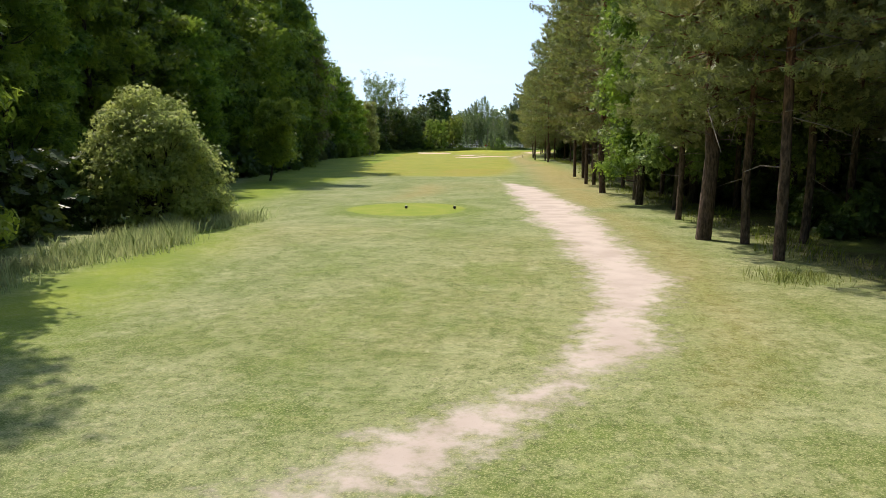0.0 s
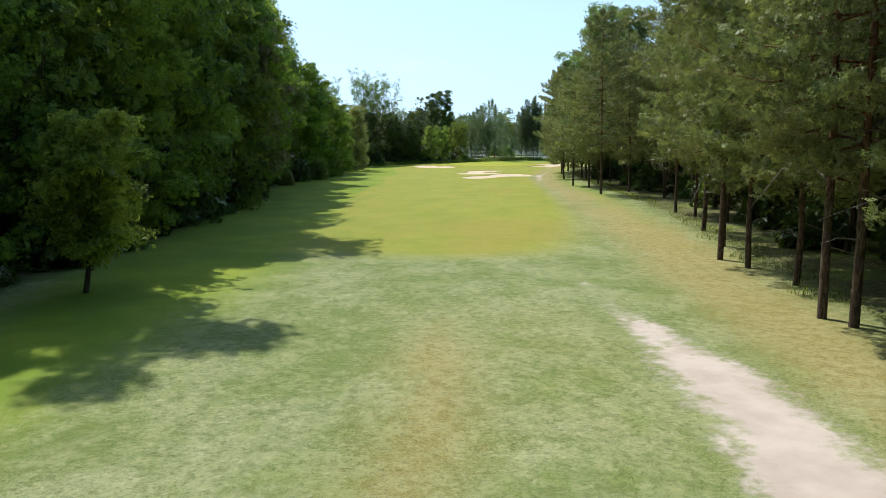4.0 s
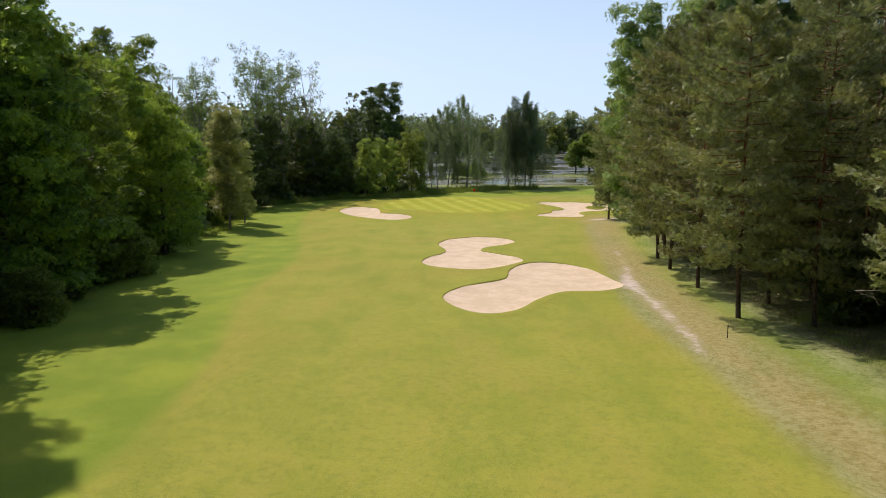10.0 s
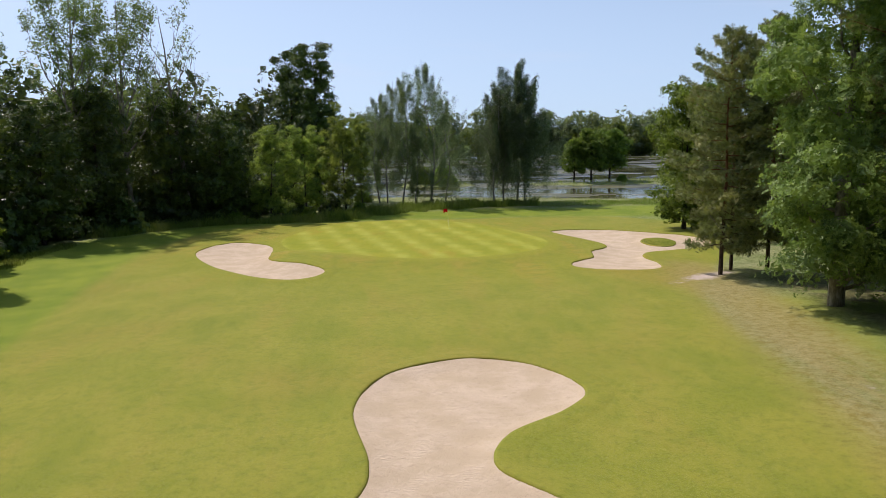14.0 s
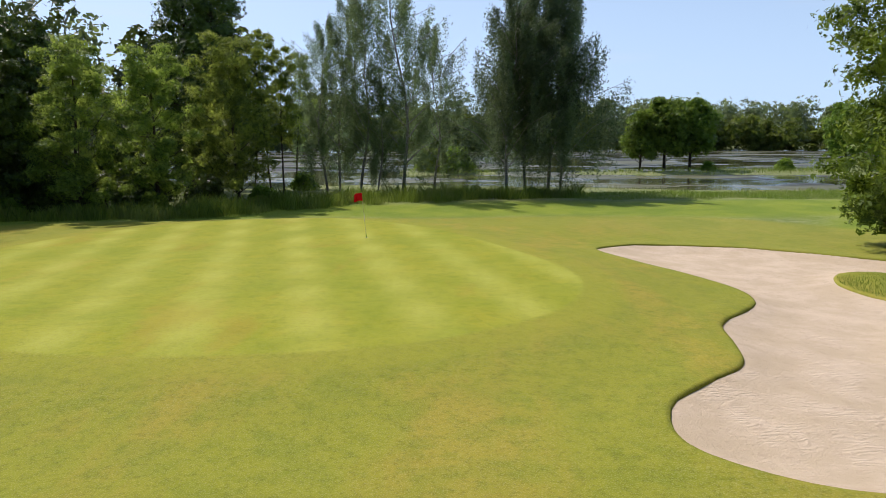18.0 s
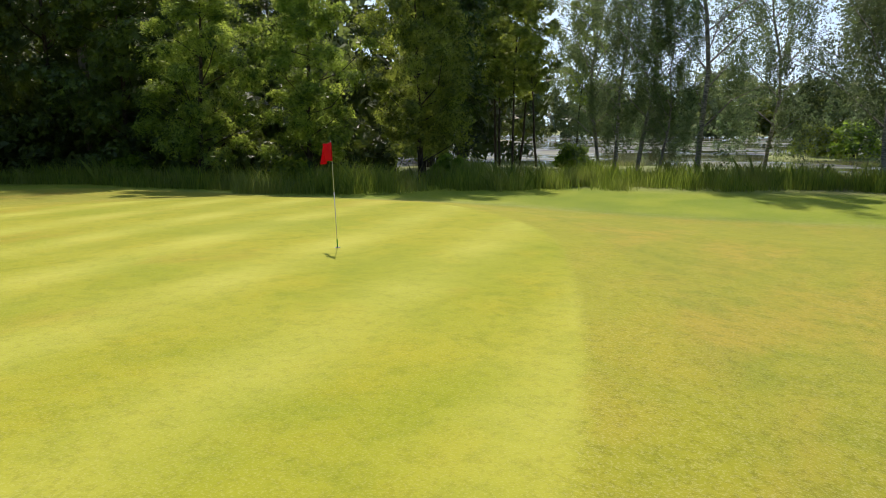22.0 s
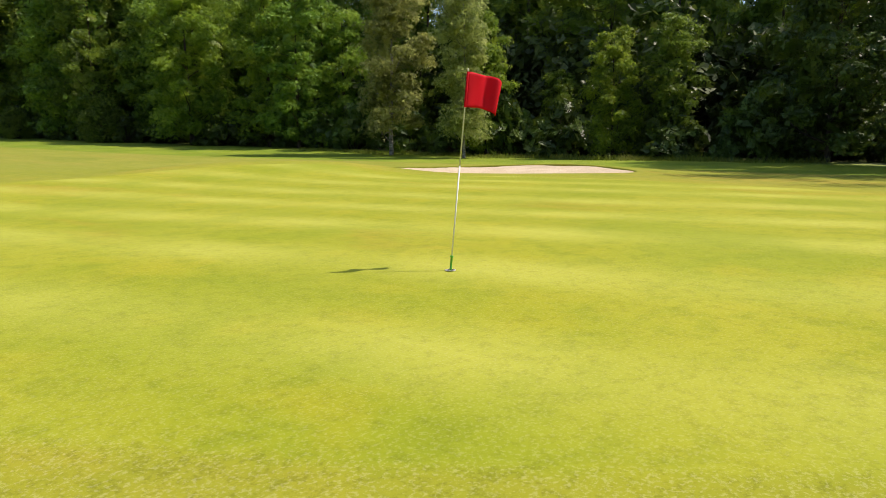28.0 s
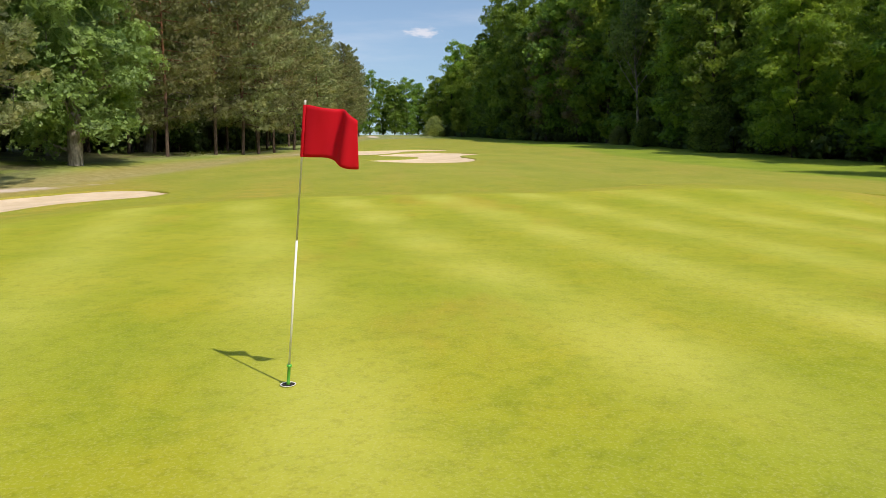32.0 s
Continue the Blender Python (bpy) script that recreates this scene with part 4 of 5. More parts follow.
def weeping_birch(name, seed, h, spread, strands, per, label, leaf, skirt=0.0):
    """A birch: pale stem, rising limbs and long hanging strands of small leaves."""
    rng = np.random.default_rng(seed)
    zs = np.linspace(-0.3, h, 8)
    sway = rng.normal(0, 0.3, (8, 2)).cumsum(0)
    sway -= sway[0]
    trunk = np.column_stack([sway, zs])
    pieces = [tube(trunk, 0.13 * np.linspace(1.25, 0.08, 8), 7)]
    lv, lf, k = [], [], 0
    tips = []
    for n in range(26):
        f = (n + rng.uniform(0, 1)) / 26
        z0 = lerp(0.12 * h, 0.95 * h, f)
        a = n * 2.4 + rng.uniform(-0.5, 0.5)
        r = spread * (0.62 + 0.5 * math.sin(math.pi * f ** 0.8)) * (1 - 0.55 * f ** 3) * rng.uniform(0.55, 1.15)
        r = lerp(r, spread * (1.1 - 0.8 * f) * rng.uniform(0.7, 1.1), skirt)
        s = np.array([np.interp(z0, zs, trunk[:, 0]), np.interp(z0, zs, trunk[:, 1]), z0])
        e = s + np.array([math.cos(a) * r, math.sin(a) * r, r * rng.uniform(0.5, 1.1)])
        e[2] = min(e[2], h * rng.uniform(0.94, 1.04))
        pieces.append(tube([s, (s + e) / 2 + (0, 0, 0.12 * r), e], [0.06 * (1.1 - f), 0.035, 0.012], 4))
        tips += [s + (e - s) * q for q in rng.uniform(0.35, 1.0, max(1, strands // 26))]
    for p in tips:
        m = int(per * rng.uniform(0.5, 1.4))
        length = min(rng.uniform(0.6, 4.4 + 1.5 * skirt), p[2] - 0.5)
        t = rng.uniform(0, 1, m) ** 0.9
        drift = rng.normal(0, 0.22, 3)
        c = p + drift * t[:, None] + np.array([0, 0, -1]) * (length * t)[:, None] + rng.normal(0, 0.16, (m, 3))
        v, f = leaves(rng, c, rng.normal(0, 1, (m, 3)), 0.23, 0.7, 0.0)
        lv.append(v)
        lf.append(f + k)
        k += len(v)
    root = new(name, None)
    part("trunk", mesh_of(name + " wood", *joined(pieces), M["birchbark"], True), root)
    part("crown", mesh_of(name + " leaves", np.concatenate(lv), np.concatenate(lf), leaf), root)
    return tagged(root, label, "tree")


def shrub(name, seed, r, h, tufts, per, size, leaf, label, tuft_r=0.55):
    """A bush: many stems from the ground under a rounded, ragged dome of leaves."""
    rng = np.random.default_rng(seed)
    cs, pieces = [], []
    for n in range(tufts):
        a, f = rng.uniform(0, 6.28), rng.uniform(0.05, 1.0)
        el = math.asin(rng.uniform(0.02, 1))
        q = r * math.cos(el) * (0.75 + 0.25 * f) * rng.uniform(0.8, 1.1)
        c = np.array([q * math.cos(a), q * math.sin(a), max(0.25, h * math.sin(el) * (0.7 + 0.3 * f))])
        cs.append(c)
        if n % 4 == 0:
            s = np.array([rng.normal(0, 0.12 * r), rng.normal(0, 0.12 * r), -0.1])
            pieces.append(tube([s, (s + c) / 2 + (0, 0, 0.15 * h), c], [0.05, 0.035, 0.01], 4))
    root = new(name, None)
    part("branch", mesh_of(name + " stems", *joined(pieces), M["bark"], True), root)
    part("foliage", mesh_of(name + " leaves", *cluster_leaves(rng, np.array(cs), rng.uniform(0.6, 1.3, tufts) * tuft_r, per, size, 0.8), leaf), root)
    return tagged(root, label, "bush")


def plant(thing, spots, group=""):
    """Stand a tree and its copies at the spots (x, y, scale, turn)."""
    if group:
        thing["group"] = group
    made = []
    for n, (x, y, s, a) in enumerate(spots):
        z = float(ground_height(np.array([[x]]), np.array([[y]]))[0, 0])
        m = Matrix.Translation((x, y, z)) @ Matrix.Rotation(radians(a), 4, "Z") @ Matrix.Diagonal((s, s, s * (1 + 0.08 * math.sin(7 * n)), 1))
        if n == 0:
            thing.matrix_basis = m
            made.append(thing)
        else:
            keep = thing.matrix_basis.copy()
            thing.matrix_basis = Matrix.Identity(4)
            made.append(copy_thing(thing, m))
            thing.matrix_basis = keep
    return made


def along(line, step, off, jitter, rng, lo=0.85, hi=1.15, start=0.0):
    """Spots along a line, set off to its left by off metres, unevenly."""
    p = np.array(line, float)
    seg = np.hypot(*np.diff(p, axis=0).T)
    run = np.r_[0, seg.cumsum()]
    out = []
    s = start
    while s < run[-1]:
        x, y = np.interp(s, run, p[:, 0]), np.interp(s, run, p[:, 1])
        i = min(np.searchsorted(run, s, "right") - 1, len(seg) - 1)
        t = (p[i + 1] - p[i]) / seg[i]
        out.append((x - t[1] * off + rng.normal(0, jitter), y + t[0] * off + rng.normal(0, jitter), rng.uniform(lo, hi), rng.uniform(0, 360)))
        s += step * rng.uniform(0.75, 1.25)
    return out


def dealt(spots, things, group):
    """Deal the spots out over several variants of a tree."""
    for n, thing in enumerate(things):
        mine = spots[n::len(things)]
        if mine:
            plant(thing, mine, group)


rng = np.random.default_rng(5)
LEFT_LABEL = "dense dark green broadleaf tree at the edge of the wood"
edge = [broad_tree("broadleaf_tree", 11 + n, h, sp, 0.7, 44, 190, 0.47, M["oak"], M["bark"], LEFT_LABEL, 1.65) for n, (h, sp) in enumerate([(21, 5.2), (24, 5.4), (18, 5.0)])]
tall = [broad_tree("broadleaf_tree", 31 + n, h, sp, 4.5, 26, 110, 0.75, M["oak"], M["bark"], "tall dark green broadleaf tree in the wood", 2.5) for n, (h, sp) in enumerate([(27, 5.6), (25, 5.8)])]
light = [broad_tree("broadleaf_tree", 41 + n, h, sp, 0.9, 40, 190, 0.44, M["lime"], M["bark"], "fresh light green broadleaf tree at the wood's edge", 1.5) for n, (h, sp) in enumerate([(17, 4.4), (20, 4.8)])]
WOOD_LABELS = "trees of the dark wood"
# the wood along the left side
LEFT_LINE = WOOD_LEFT[:15]
row1 = along(LEFT_LINE, 5.8, 2.2, 1.3, rng, 0.72, 1.2)
row2 = along(LEFT_LINE, 6.5, 9.5, 1.6, rng, 0.8, 1.2)
row3 = along(LEFT_LINE, 9.5, 17.0, 2.0, rng, 1.0, 1.2)
def by_place(spots):
    """Taller trees beside the tee, lower ones towards the green."""
    return [(x, y, s * float(np.interp(y, [-110, -30, 15, 45, 65, 85, 150], [1.15, 1.22, 1.2, 1.38, 1.3, 0.92, 0.74])), a) for x, y, s, a in spots]


row1 = [(x - 2.0 if y < -70 else x - 2.8 if y < -50 else x - 1.2 if y < -28 else x, y, s * (0.88 if -70 < y < -28 else 0.52 if 112 < y < 140 else 1.0), a) for x, y, s, a in row1]
row2, row3 = [[(x, y, s * (0.8 if y < -42 else 1.0), a) for x, y, s, a in row] for row in (row2, row3)]
row1, row2, row3 = by_place(row1), by_place(row2), by_place(row3)
is_fresh = [n % 5 == 2 or s[1] < -72 or ((s[1] > 88 or s[1] < -40) and n % 2 == 0) for n, s in enumerate(row1)]
first = [s for s, f in zip(row1, is_fresh) if not f]
fresh = [s for s, f in zip(row1, is_fresh) if f]
# the trees that close the fairway behind the tee
closing = [(x, y, rng.uniform(0.85, 1.15), rng.uniform(0, 360)) for x, y in zip(np.linspace(-16, 24, 9), -150 + rng.uniform(-9, 9, 9))]
beside_tee = [(-10.4, -84.5, 1.0, 30), (-15.0, -79.5, 1.0, 120)]
dealt(first + closing, edge, WOOD_LABELS)
dealt(fresh + beside_tee, light, WOOD_LABELS)
dealt(row2 + row3, tall, WOOD_LABELS)
# the shade under the trees is put into these bushes' leaf colour
under = [shrub("understory_bush", 71 + n, 2.1, 3.4, 40, 13, 0.85, M["shaded_oak"], "leafy bush under the trees at the wood's edge, leaf colour darkened for shade", 0.7) for n in range(2)]
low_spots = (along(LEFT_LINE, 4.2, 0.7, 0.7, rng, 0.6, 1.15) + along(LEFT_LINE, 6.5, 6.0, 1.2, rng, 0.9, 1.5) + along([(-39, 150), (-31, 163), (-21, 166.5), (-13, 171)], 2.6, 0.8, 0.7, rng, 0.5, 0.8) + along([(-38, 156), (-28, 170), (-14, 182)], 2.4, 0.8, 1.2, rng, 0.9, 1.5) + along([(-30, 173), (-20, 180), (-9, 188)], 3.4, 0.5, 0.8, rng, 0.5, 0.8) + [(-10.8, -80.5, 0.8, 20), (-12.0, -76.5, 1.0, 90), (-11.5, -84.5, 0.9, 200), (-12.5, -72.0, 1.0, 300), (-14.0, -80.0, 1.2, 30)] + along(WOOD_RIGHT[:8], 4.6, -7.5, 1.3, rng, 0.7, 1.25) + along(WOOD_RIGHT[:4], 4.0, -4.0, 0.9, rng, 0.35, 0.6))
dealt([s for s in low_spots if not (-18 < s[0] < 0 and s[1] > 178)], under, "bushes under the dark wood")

# the pine stand along the right side
PINE_LABEL = "grey-green pine with a bare reddish trunk and dead lower twigs"
pines = [pine_tree("pine_tree", 51 + n, h, lo, sp, 56, 210, PINE_LABEL, M["needle"]) for n, (h, lo, sp) in enumerate([(19.0, 4.4, 4.0), (20.5, 5.2, 4.3), (17.5, 3.8, 4.0)])]
deep = [pine_tree("pine_tree", 57 + n, h, lo, sp, 38, 80, PINE_LABEL, M["needle"]) for n, (h, lo, sp) in enumerate([(20.0, 4.6, 3.9), (18.5, 4.0, 3.9)])]
FRONT_PINES = [(15.8, -76.6), (15.6, -80.3), (15.3, -68.8), (17.9, -76.3), (19.5, -63.5), (20.5, -57.0), (14.6, -38.1), (15.1, -39.4), (16.1, -31.9), (15.5, -27.5), (14.9, -24.9), (16.5, -20.0), (19.5, -2.0), (18.7, 1.5), (20.9, -6.0), (17.5, -12.0), (15.2, 23.8), (19.5, 29.5), (22.3, 31.2), (25.3, 31.0), (22.5, 22.2), (15.6, 38.7), (13.9, 44.0), (18.0, 47.2), (17.2, 52.3), (14.5, 66.2), (18.2, 64.0), (18.1, 70.0), (15.3, 75.8), (15.5, 83.4), (16.0, 88.5), (17.6, 92.0), (19.6, 99.0)]
NEAR_GREEN = [p for p in FRONT_PINES if p[1] > 55]
FRONT_PINES = [p for p in FRONT_PINES if p[1] <= 55]
wide = [(x, y, rng.uniform(0.9, 1.1), rng.uniform(0, 360)) for x, y in NEAR_GREEN]
front = [(x, y, rng.uniform(0.9, 1.12), rng.uniform(0, 360)) for x, y in FRONT_PINES]
back = []
for off in (5.5, 9.5, 14.0):
    back += along(WOOD_RIGHT[:9], 6.0, -off, 1.1, rng, 0.95, 1.2)
back = [s for s in back if min(math.hypot(s[0] - x, s[1] - y) for x, y in FRONT_PINES + NEAR_GREEN) > 1.8]
dealt(front, pines, "pines of the stand")
wide_pines = [pine_tree("pine_tree", 64 + n, h, lo, sp, 62, 220, "broad olive-green pine with low boughs at the edge of the stand", M["needle"]) for n, (h, lo, sp) in enumerate([(18.0, 3.2, 4.3), (19.5, 2.6, 4.6)])]
dealt(wide + [(17.3, -49.6, 0.95, 80), (16.6, -45.4, 0.9, 150), (17.6, -54.4, 0.95, 250)], wide_pines, "broad pines of the stand")
old_pine = pine_tree("pine_tree", 69, 23.0, 4.6, 4.6, 50, 210, "old pine with a thick orange-barked trunk and bent bare limbs", M["needle"], 0.25, 9)
plant(old_pine, [(14.6, -75.6, 1.0, 40), (14.2, -51.7, 0.8, 200)], "old pines")
low_pine = pine_tree("pine_tree", 67, 17.0, 1.9, 3.6, 60, 220, "dense dark pine with low boughs beside the bunker", M["needle"])
plant(low_pine, [(19.9, 125.8, 1.0, 0), (21.7, 128.1, 0.9, 100), (24.3, 127.7, 1.0, 200)], "pines beside the bunker")
dealt(back, deep, "pines of the stand")
tall_r = [broad_tree("broadleaf_tree", 61 + n, h, sp, 3.0, 26, 70, 0.95, leaf, M["bark"], "tall leafy tree behind the pines", 2.3) for n, (h, sp, leaf) in enumerate([(24, 4.8, M["aspen"]), (22, 5.0, M["lime"])])]
dealt(along(WOOD_RIGHT[:9], 7.5, -19.0, 1.5, rng, 0.95, 1.15), tall_r, "trees behind the pines")
# leafy trees that stand among the pines beside the tee
mid_r = [broad_tree("broadleaf_tree", 81 + n, h, sp, 2.3, 36, 240, 0.36, leaf, M["bark"], "leafy green tree with low boughs among the pines", 1.5) for n, (h, sp, leaf) in enumerate([(16, 3.3, M["oak"]), (18, 3.5, M["aspen"])])]
dealt([(14.9, -61.3, 0.85, 200), (15.4, -57.8, 0.95, 120), (18.2, -60.0, 1.0, 330), (16.2, -64.4, 0.8, 20), (19.5, -53.0, 1.1, 230), (20.5, -68.0, 1.0, 300)], mid_r, "leafy trees beside the tee")

# ---- the end of the hole: single trees ----
big = broad_tree("aspen_tree", 91, 26, 5.6, 1.4, 66, 260, 0.42, M["aspen"], M["palebark"], "huge pale green aspen with a thick grey trunk", 1.95, 0.36)
plant(big, [(20.6, 113.0, 1.0, 20), (26.5, 103.0, 1.1, 130), (28.0, 115.0, 0.95, 250), (24.0, 90.0, 1.15, 70), (28.0, 82.0, 1.15, 200)], "big aspens")
side = broad_tree("alder_tree", 93, 15, 4.4, 0.6, 44, 240, 0.34, M["oak"], M["bark"], "dense green alder with low boughs beside the bunker", 1.65)
plant(side, [(27.8, 153.0, 1.0, 0), (31.0, 153.6, 0.95, 100), (36.0, 150.0, 1.1, 200), (34.0, 143.0, 1.0, 290), (40.0, 140.0, 1.1, 20)], "alders right of the green")
# backlit poplars: their darkness is in the leaf colour
poplar = broad_tree("poplar_tree", 95, 23, 3.9, 3.5, 44, 220, 0.34, M["shaded_oak"], M["bark"], "tall upright poplar with a tapering crown", 1.5, 0.28, 0.0, 1.0)
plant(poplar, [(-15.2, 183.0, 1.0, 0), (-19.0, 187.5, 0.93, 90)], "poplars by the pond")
POPLAR_LABEL = "tall half-bare poplar with pale rising limbs and thin leaves"
thin = airy_tree("half_bare_tree", 97, 29, 5.6, 11.0, 20, 46, 0.30, M["aspen"], M["palebark"], POPLAR_LABEL, 0.28, 0.0, 0.95)
plant(thin, [(-34.5, 163.5, 1.0, 0), (-38.5, 158.0, 0.97, 120), (-47.0, 155.0, 0.86, 300)], "half-bare poplars")
slender = airy_tree("ash_tree", 121, 23, 4.6, 9.0, 16, 44, 0.42, M["aspen"], M["palebark"], "slender open-crowned ash with a pale trunk before the wood", 0.2, 0.6, 1.0)
plant(slender, [(-32.4, 54.5, 1.0, 0)])
sparse = airy_tree("half_bare_tree", 98, 27, 4.8, 12.0, 14, 34, 0.30, M["aspen"], M["palebark"], "nearly bare poplar with a pale leaning trunk", 0.3, -3.0, 0.35)
plant(sparse, [(-28.6, 166.3, 1.0, 0), (-52.0, 152.0, 0.9, 150)], "half-bare poplars")
# these trees' shaded look comes from the darkened leaf colour
dark = broad_tree("broadleaf_tree", 99, 17, 5.0, 0.7, 44, 190, 0.42, M["shaded_oak"], M["bark"], "round tree standing behind the green, leaf colour darkened for shade", 1.6)
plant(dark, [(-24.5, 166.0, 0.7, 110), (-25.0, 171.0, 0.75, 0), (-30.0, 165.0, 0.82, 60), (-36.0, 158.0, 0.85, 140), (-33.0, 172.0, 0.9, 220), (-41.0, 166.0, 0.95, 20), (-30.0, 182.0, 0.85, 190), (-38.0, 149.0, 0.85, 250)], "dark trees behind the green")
round_tree = broad_tree("alder_tree", 101, 12, 3.6, 1.2, 46, 200, 0.26, M["alder"], M["bark"], "bushy light green alder at the edge of the tall grass", 1.05, 0.14)
plant(round_tree, [(-18.8, 166.0, 0.95, 0), (-15.0, 170.0, 0.9, 70), (-10.2, 173.4, 0.95, 130), (-14.5, 180.0, 0.8, 300)], "small alders behind the green")
birches = [
    weeping_birch("birch_tree", 103, 20, 4.8, 620, 40, "birch with a pale stem and hanging strands of small leaves", M["birch"]),
    weeping_birch("birch_tree", 104, 18.5, 6.8, 1050, 46, "dense dark weeping birch with strands that hang to the ground", M["dark_birch"], 1.0),
]
plant(birches[0], [(1.5, 183.8, 1.05, 0), (-2.7, 186.0, 0.9, 80), (-5.0, 188.7, 0.85, 160), (-6.2, 189.0, 0.8, 240), (4.0, 190.0, 0.8, 30), (-0.9, 184.6, 0.55, 100)], "birches by the pond")
plant(birches[1], [(10.7, 181.9, 0.92, 40), (14.6, 185.2, 1.08, 130), (15.8, 185.8, 0.95, 220), (12.5, 184.5, 0.85, 310)], "birches by the pond")
stems = broad_tree("alder_tree", 107, 16, 2.1, 5.6, 26, 70, 0.34, M["alder"], M["bark"], "slender alder with a thin leaning stem at the waterside", 0.8, 0.09, 1.6)
plant(stems, [(-14.8, 194.0, 1.0, 0), (-15.6, 192.2, 0.95, 100), (-12.8, 193.0, 0.9, 180), (-17.5, 195.0, 1.05, 250), (-11.0, 196.0, 0.85, 320), (-20.0, 193.0, 1.0, 40), (-8.4, 180.5, 0.85, 90)], "slender alders at the waterside")
russet = broad_tree("broadleaf_tree", 109, 21, 4.2, 3.0, 30, 120, 0.6, M["russet"], M["bark"], "brownish thin-leaved tree at the edge of the wood", 1.7)
plant(russet, [(-25.5, 22.0, 1.0, 0), (-29.0, 32.0, 1.0, 90)], "brownish trees of the wood")
pale = broad_tree("birch_tree", 111, 14, 2.5, 1.6, 44, 230, 0.26, M["willow"], M["birchbark"], "pale silvery birch at the wood's edge", 1.15, 0.13)
plant(pale, [(-33.0, 120.5, 1.15, 0), (-32.8, 127.3, 0.8, 90)], "pale birches")
willow = shrub("willow_bush", 113, 3.1, 5.9, 260, 120, 0.25, M["willow"], "rounded grey-green willow bush on the open grass", 0.75)
plant(willow, [(-8.9, -70.0, 1.0, 0), (-30.8, 50.0, 0.42, 90)], "willow bushes")
leaning = broad_tree("hazel_tree", 125, 6.4, 2.1, 1.5, 40, 150, 0.22, M["hazel"], M["bark"], "small yellow-green hazel leaning out of the dark wood", 0.75, 0.09, 1.6)
plant(leaning, [(-14.6, -35.0, 1.15, 0)])
bright = shrub("hazel_bush", 115, 2.5, 4.8, 150, 90, 0.30, M["alder"], "bright yellow-green hazel bush leaning out of the wood", 0.7)
plant(bright, [(-29.5, 66.0, 0.7, 90), (-31.0, 83.0, 0.9, 200)], "light bushes")
low_bush = shrub("alder_bush", 117, 1.2, 1.6, 44, 36, 0.33, M["lime"], "low bright green bush by the water", 0.4)
plant(low_bush, [(-9.0, 191.0, 1.1, 0), (6.0, 234.0, 2.2, 100), (2.0, 235.0, 2.0, 30), (60.0, 240.0, 1.1, 200), (46.0, 236.0, 0.9, 10), (86.0, 246.0, 1.3, 100), (-8.5, 173.5, 0.9, 40), (-23.0, 165.0, 1.0, 300), (-14.5, 168.0, 0.9, 10)], "low bushes")
isle = broad_tree("alder_tree", 119, 10.5, 4.4, 2.4, 34, 130, 0.6, M["oak"], M["bark"], "round green tree on the pond's islet", 1.5)
plant(isle, [(39.8, 238.4, 1.05, 0), (44.5, 240.5, 1.0, 70), (35.5, 237.0, 0.8, 150), (72.0, 244.5, 0.95, 310), (95.0, 252.0, 1.0, 40), (104.0, 255.0, 1.1, 100)], "trees of the islet")


# ---- far woods ----
def far_woods(name, line, h, depth, count, size, leaf, label, seed):
    """A distant belt of trees, crown by crown, too far to tell apart singly."""
    r = np.random.default_rng(seed)
    p = np.array(line, float)
    run = np.r_[0, np.hypot(*np.diff(p, axis=0).T).cumsum()]
    s = r.uniform(0, run[-1], count)
    x, y = np.interp(s, run, p[:, 0]) + r.normal(0, depth, count), np.interp(s, run, p[:, 1]) + r.normal(0, depth, count)
    hh = h * r.uniform(0.6, 1.2, count)
    foot = np.maximum(ground_height(x[None], y[None])[0], -0.5)
    cs, rs = [], []
    for q in range(count):
        for _ in range(12):
            f = r.uniform(0.06, 1)
            w = 0.28 * hh[q] * math.sin(math.pi * min(0.95, 0.25 + 0.7 * f))
            cs.append((x[q] + r.normal(0, w * 0.6), y[q] + r.normal(0, w * 0.6), f * hh[q] + foot[q]))
            rs.append(0.17 * hh[q] * r.uniform(0.7, 1.3))
    v, f = cluster_leaves(r, np.array(cs), np.array(rs), 20, size, 0.8)
    tagged(new(name, mesh_of(name, v, f, leaf)), label, "woods", kind="stuff")


far_woods("far_woods", [(-150, 330), (-60, 430), (60, 470), (190, 480), (300, 420), (420, 330)], 19, 12, 420, 2.6, M["far_oak"], "distant belt of green trees beyond the pond", 1)
far_woods("far_woods", [(-120, 240), (-85, 215), (-60, 205), (-46, 190), (-28, 190)], 15, 4, 60, 1.5, M["far_oak"], "belt of green trees along the pond's shore", 2)
far_woods("far_woods", [(70, 195), (95, 190), (120, 150), (130, 90)], 14, 5, 50, 1.5, M["far_oak"], "belt of green trees along the pond's shore", 3)
far_woods("far_woods", [(-60, 420), (40, 445), (150, 455), (260, 430)], 13, 6, 130, 2.6, M["far_lime"], "lighter scrub in front of the distant trees", 4)
far_woods("far_woods", [(-60, -150), (-20, -172), (20, -175), (60, -150)], 20, 5, 50, 1.7, M["far_oak"], "wood closing the view behind the tee", 5)
# dark leaf belts added behind the front rows to block sky and light
far_woods("wood_depths", [(-40, -110), (-38, -70), (-42, -20), (-50, 40), (-58, 90), (-64, 130), (-64, 165), (-50, 185)], 20, 2.5, 120, 1.8, M["deep"], "leaf belt added behind the wood's front trees, coloured dark for shade", 7)
far_woods("wood_depths", [(44, -110), (42, -50), (44, 0), (44, 50), (46, 100), (52, 125), (80, 150)], 19, 2.5, 85, 1.8, M["deep"], "leaf belt added behind the pines, coloured dark for shade", 8)
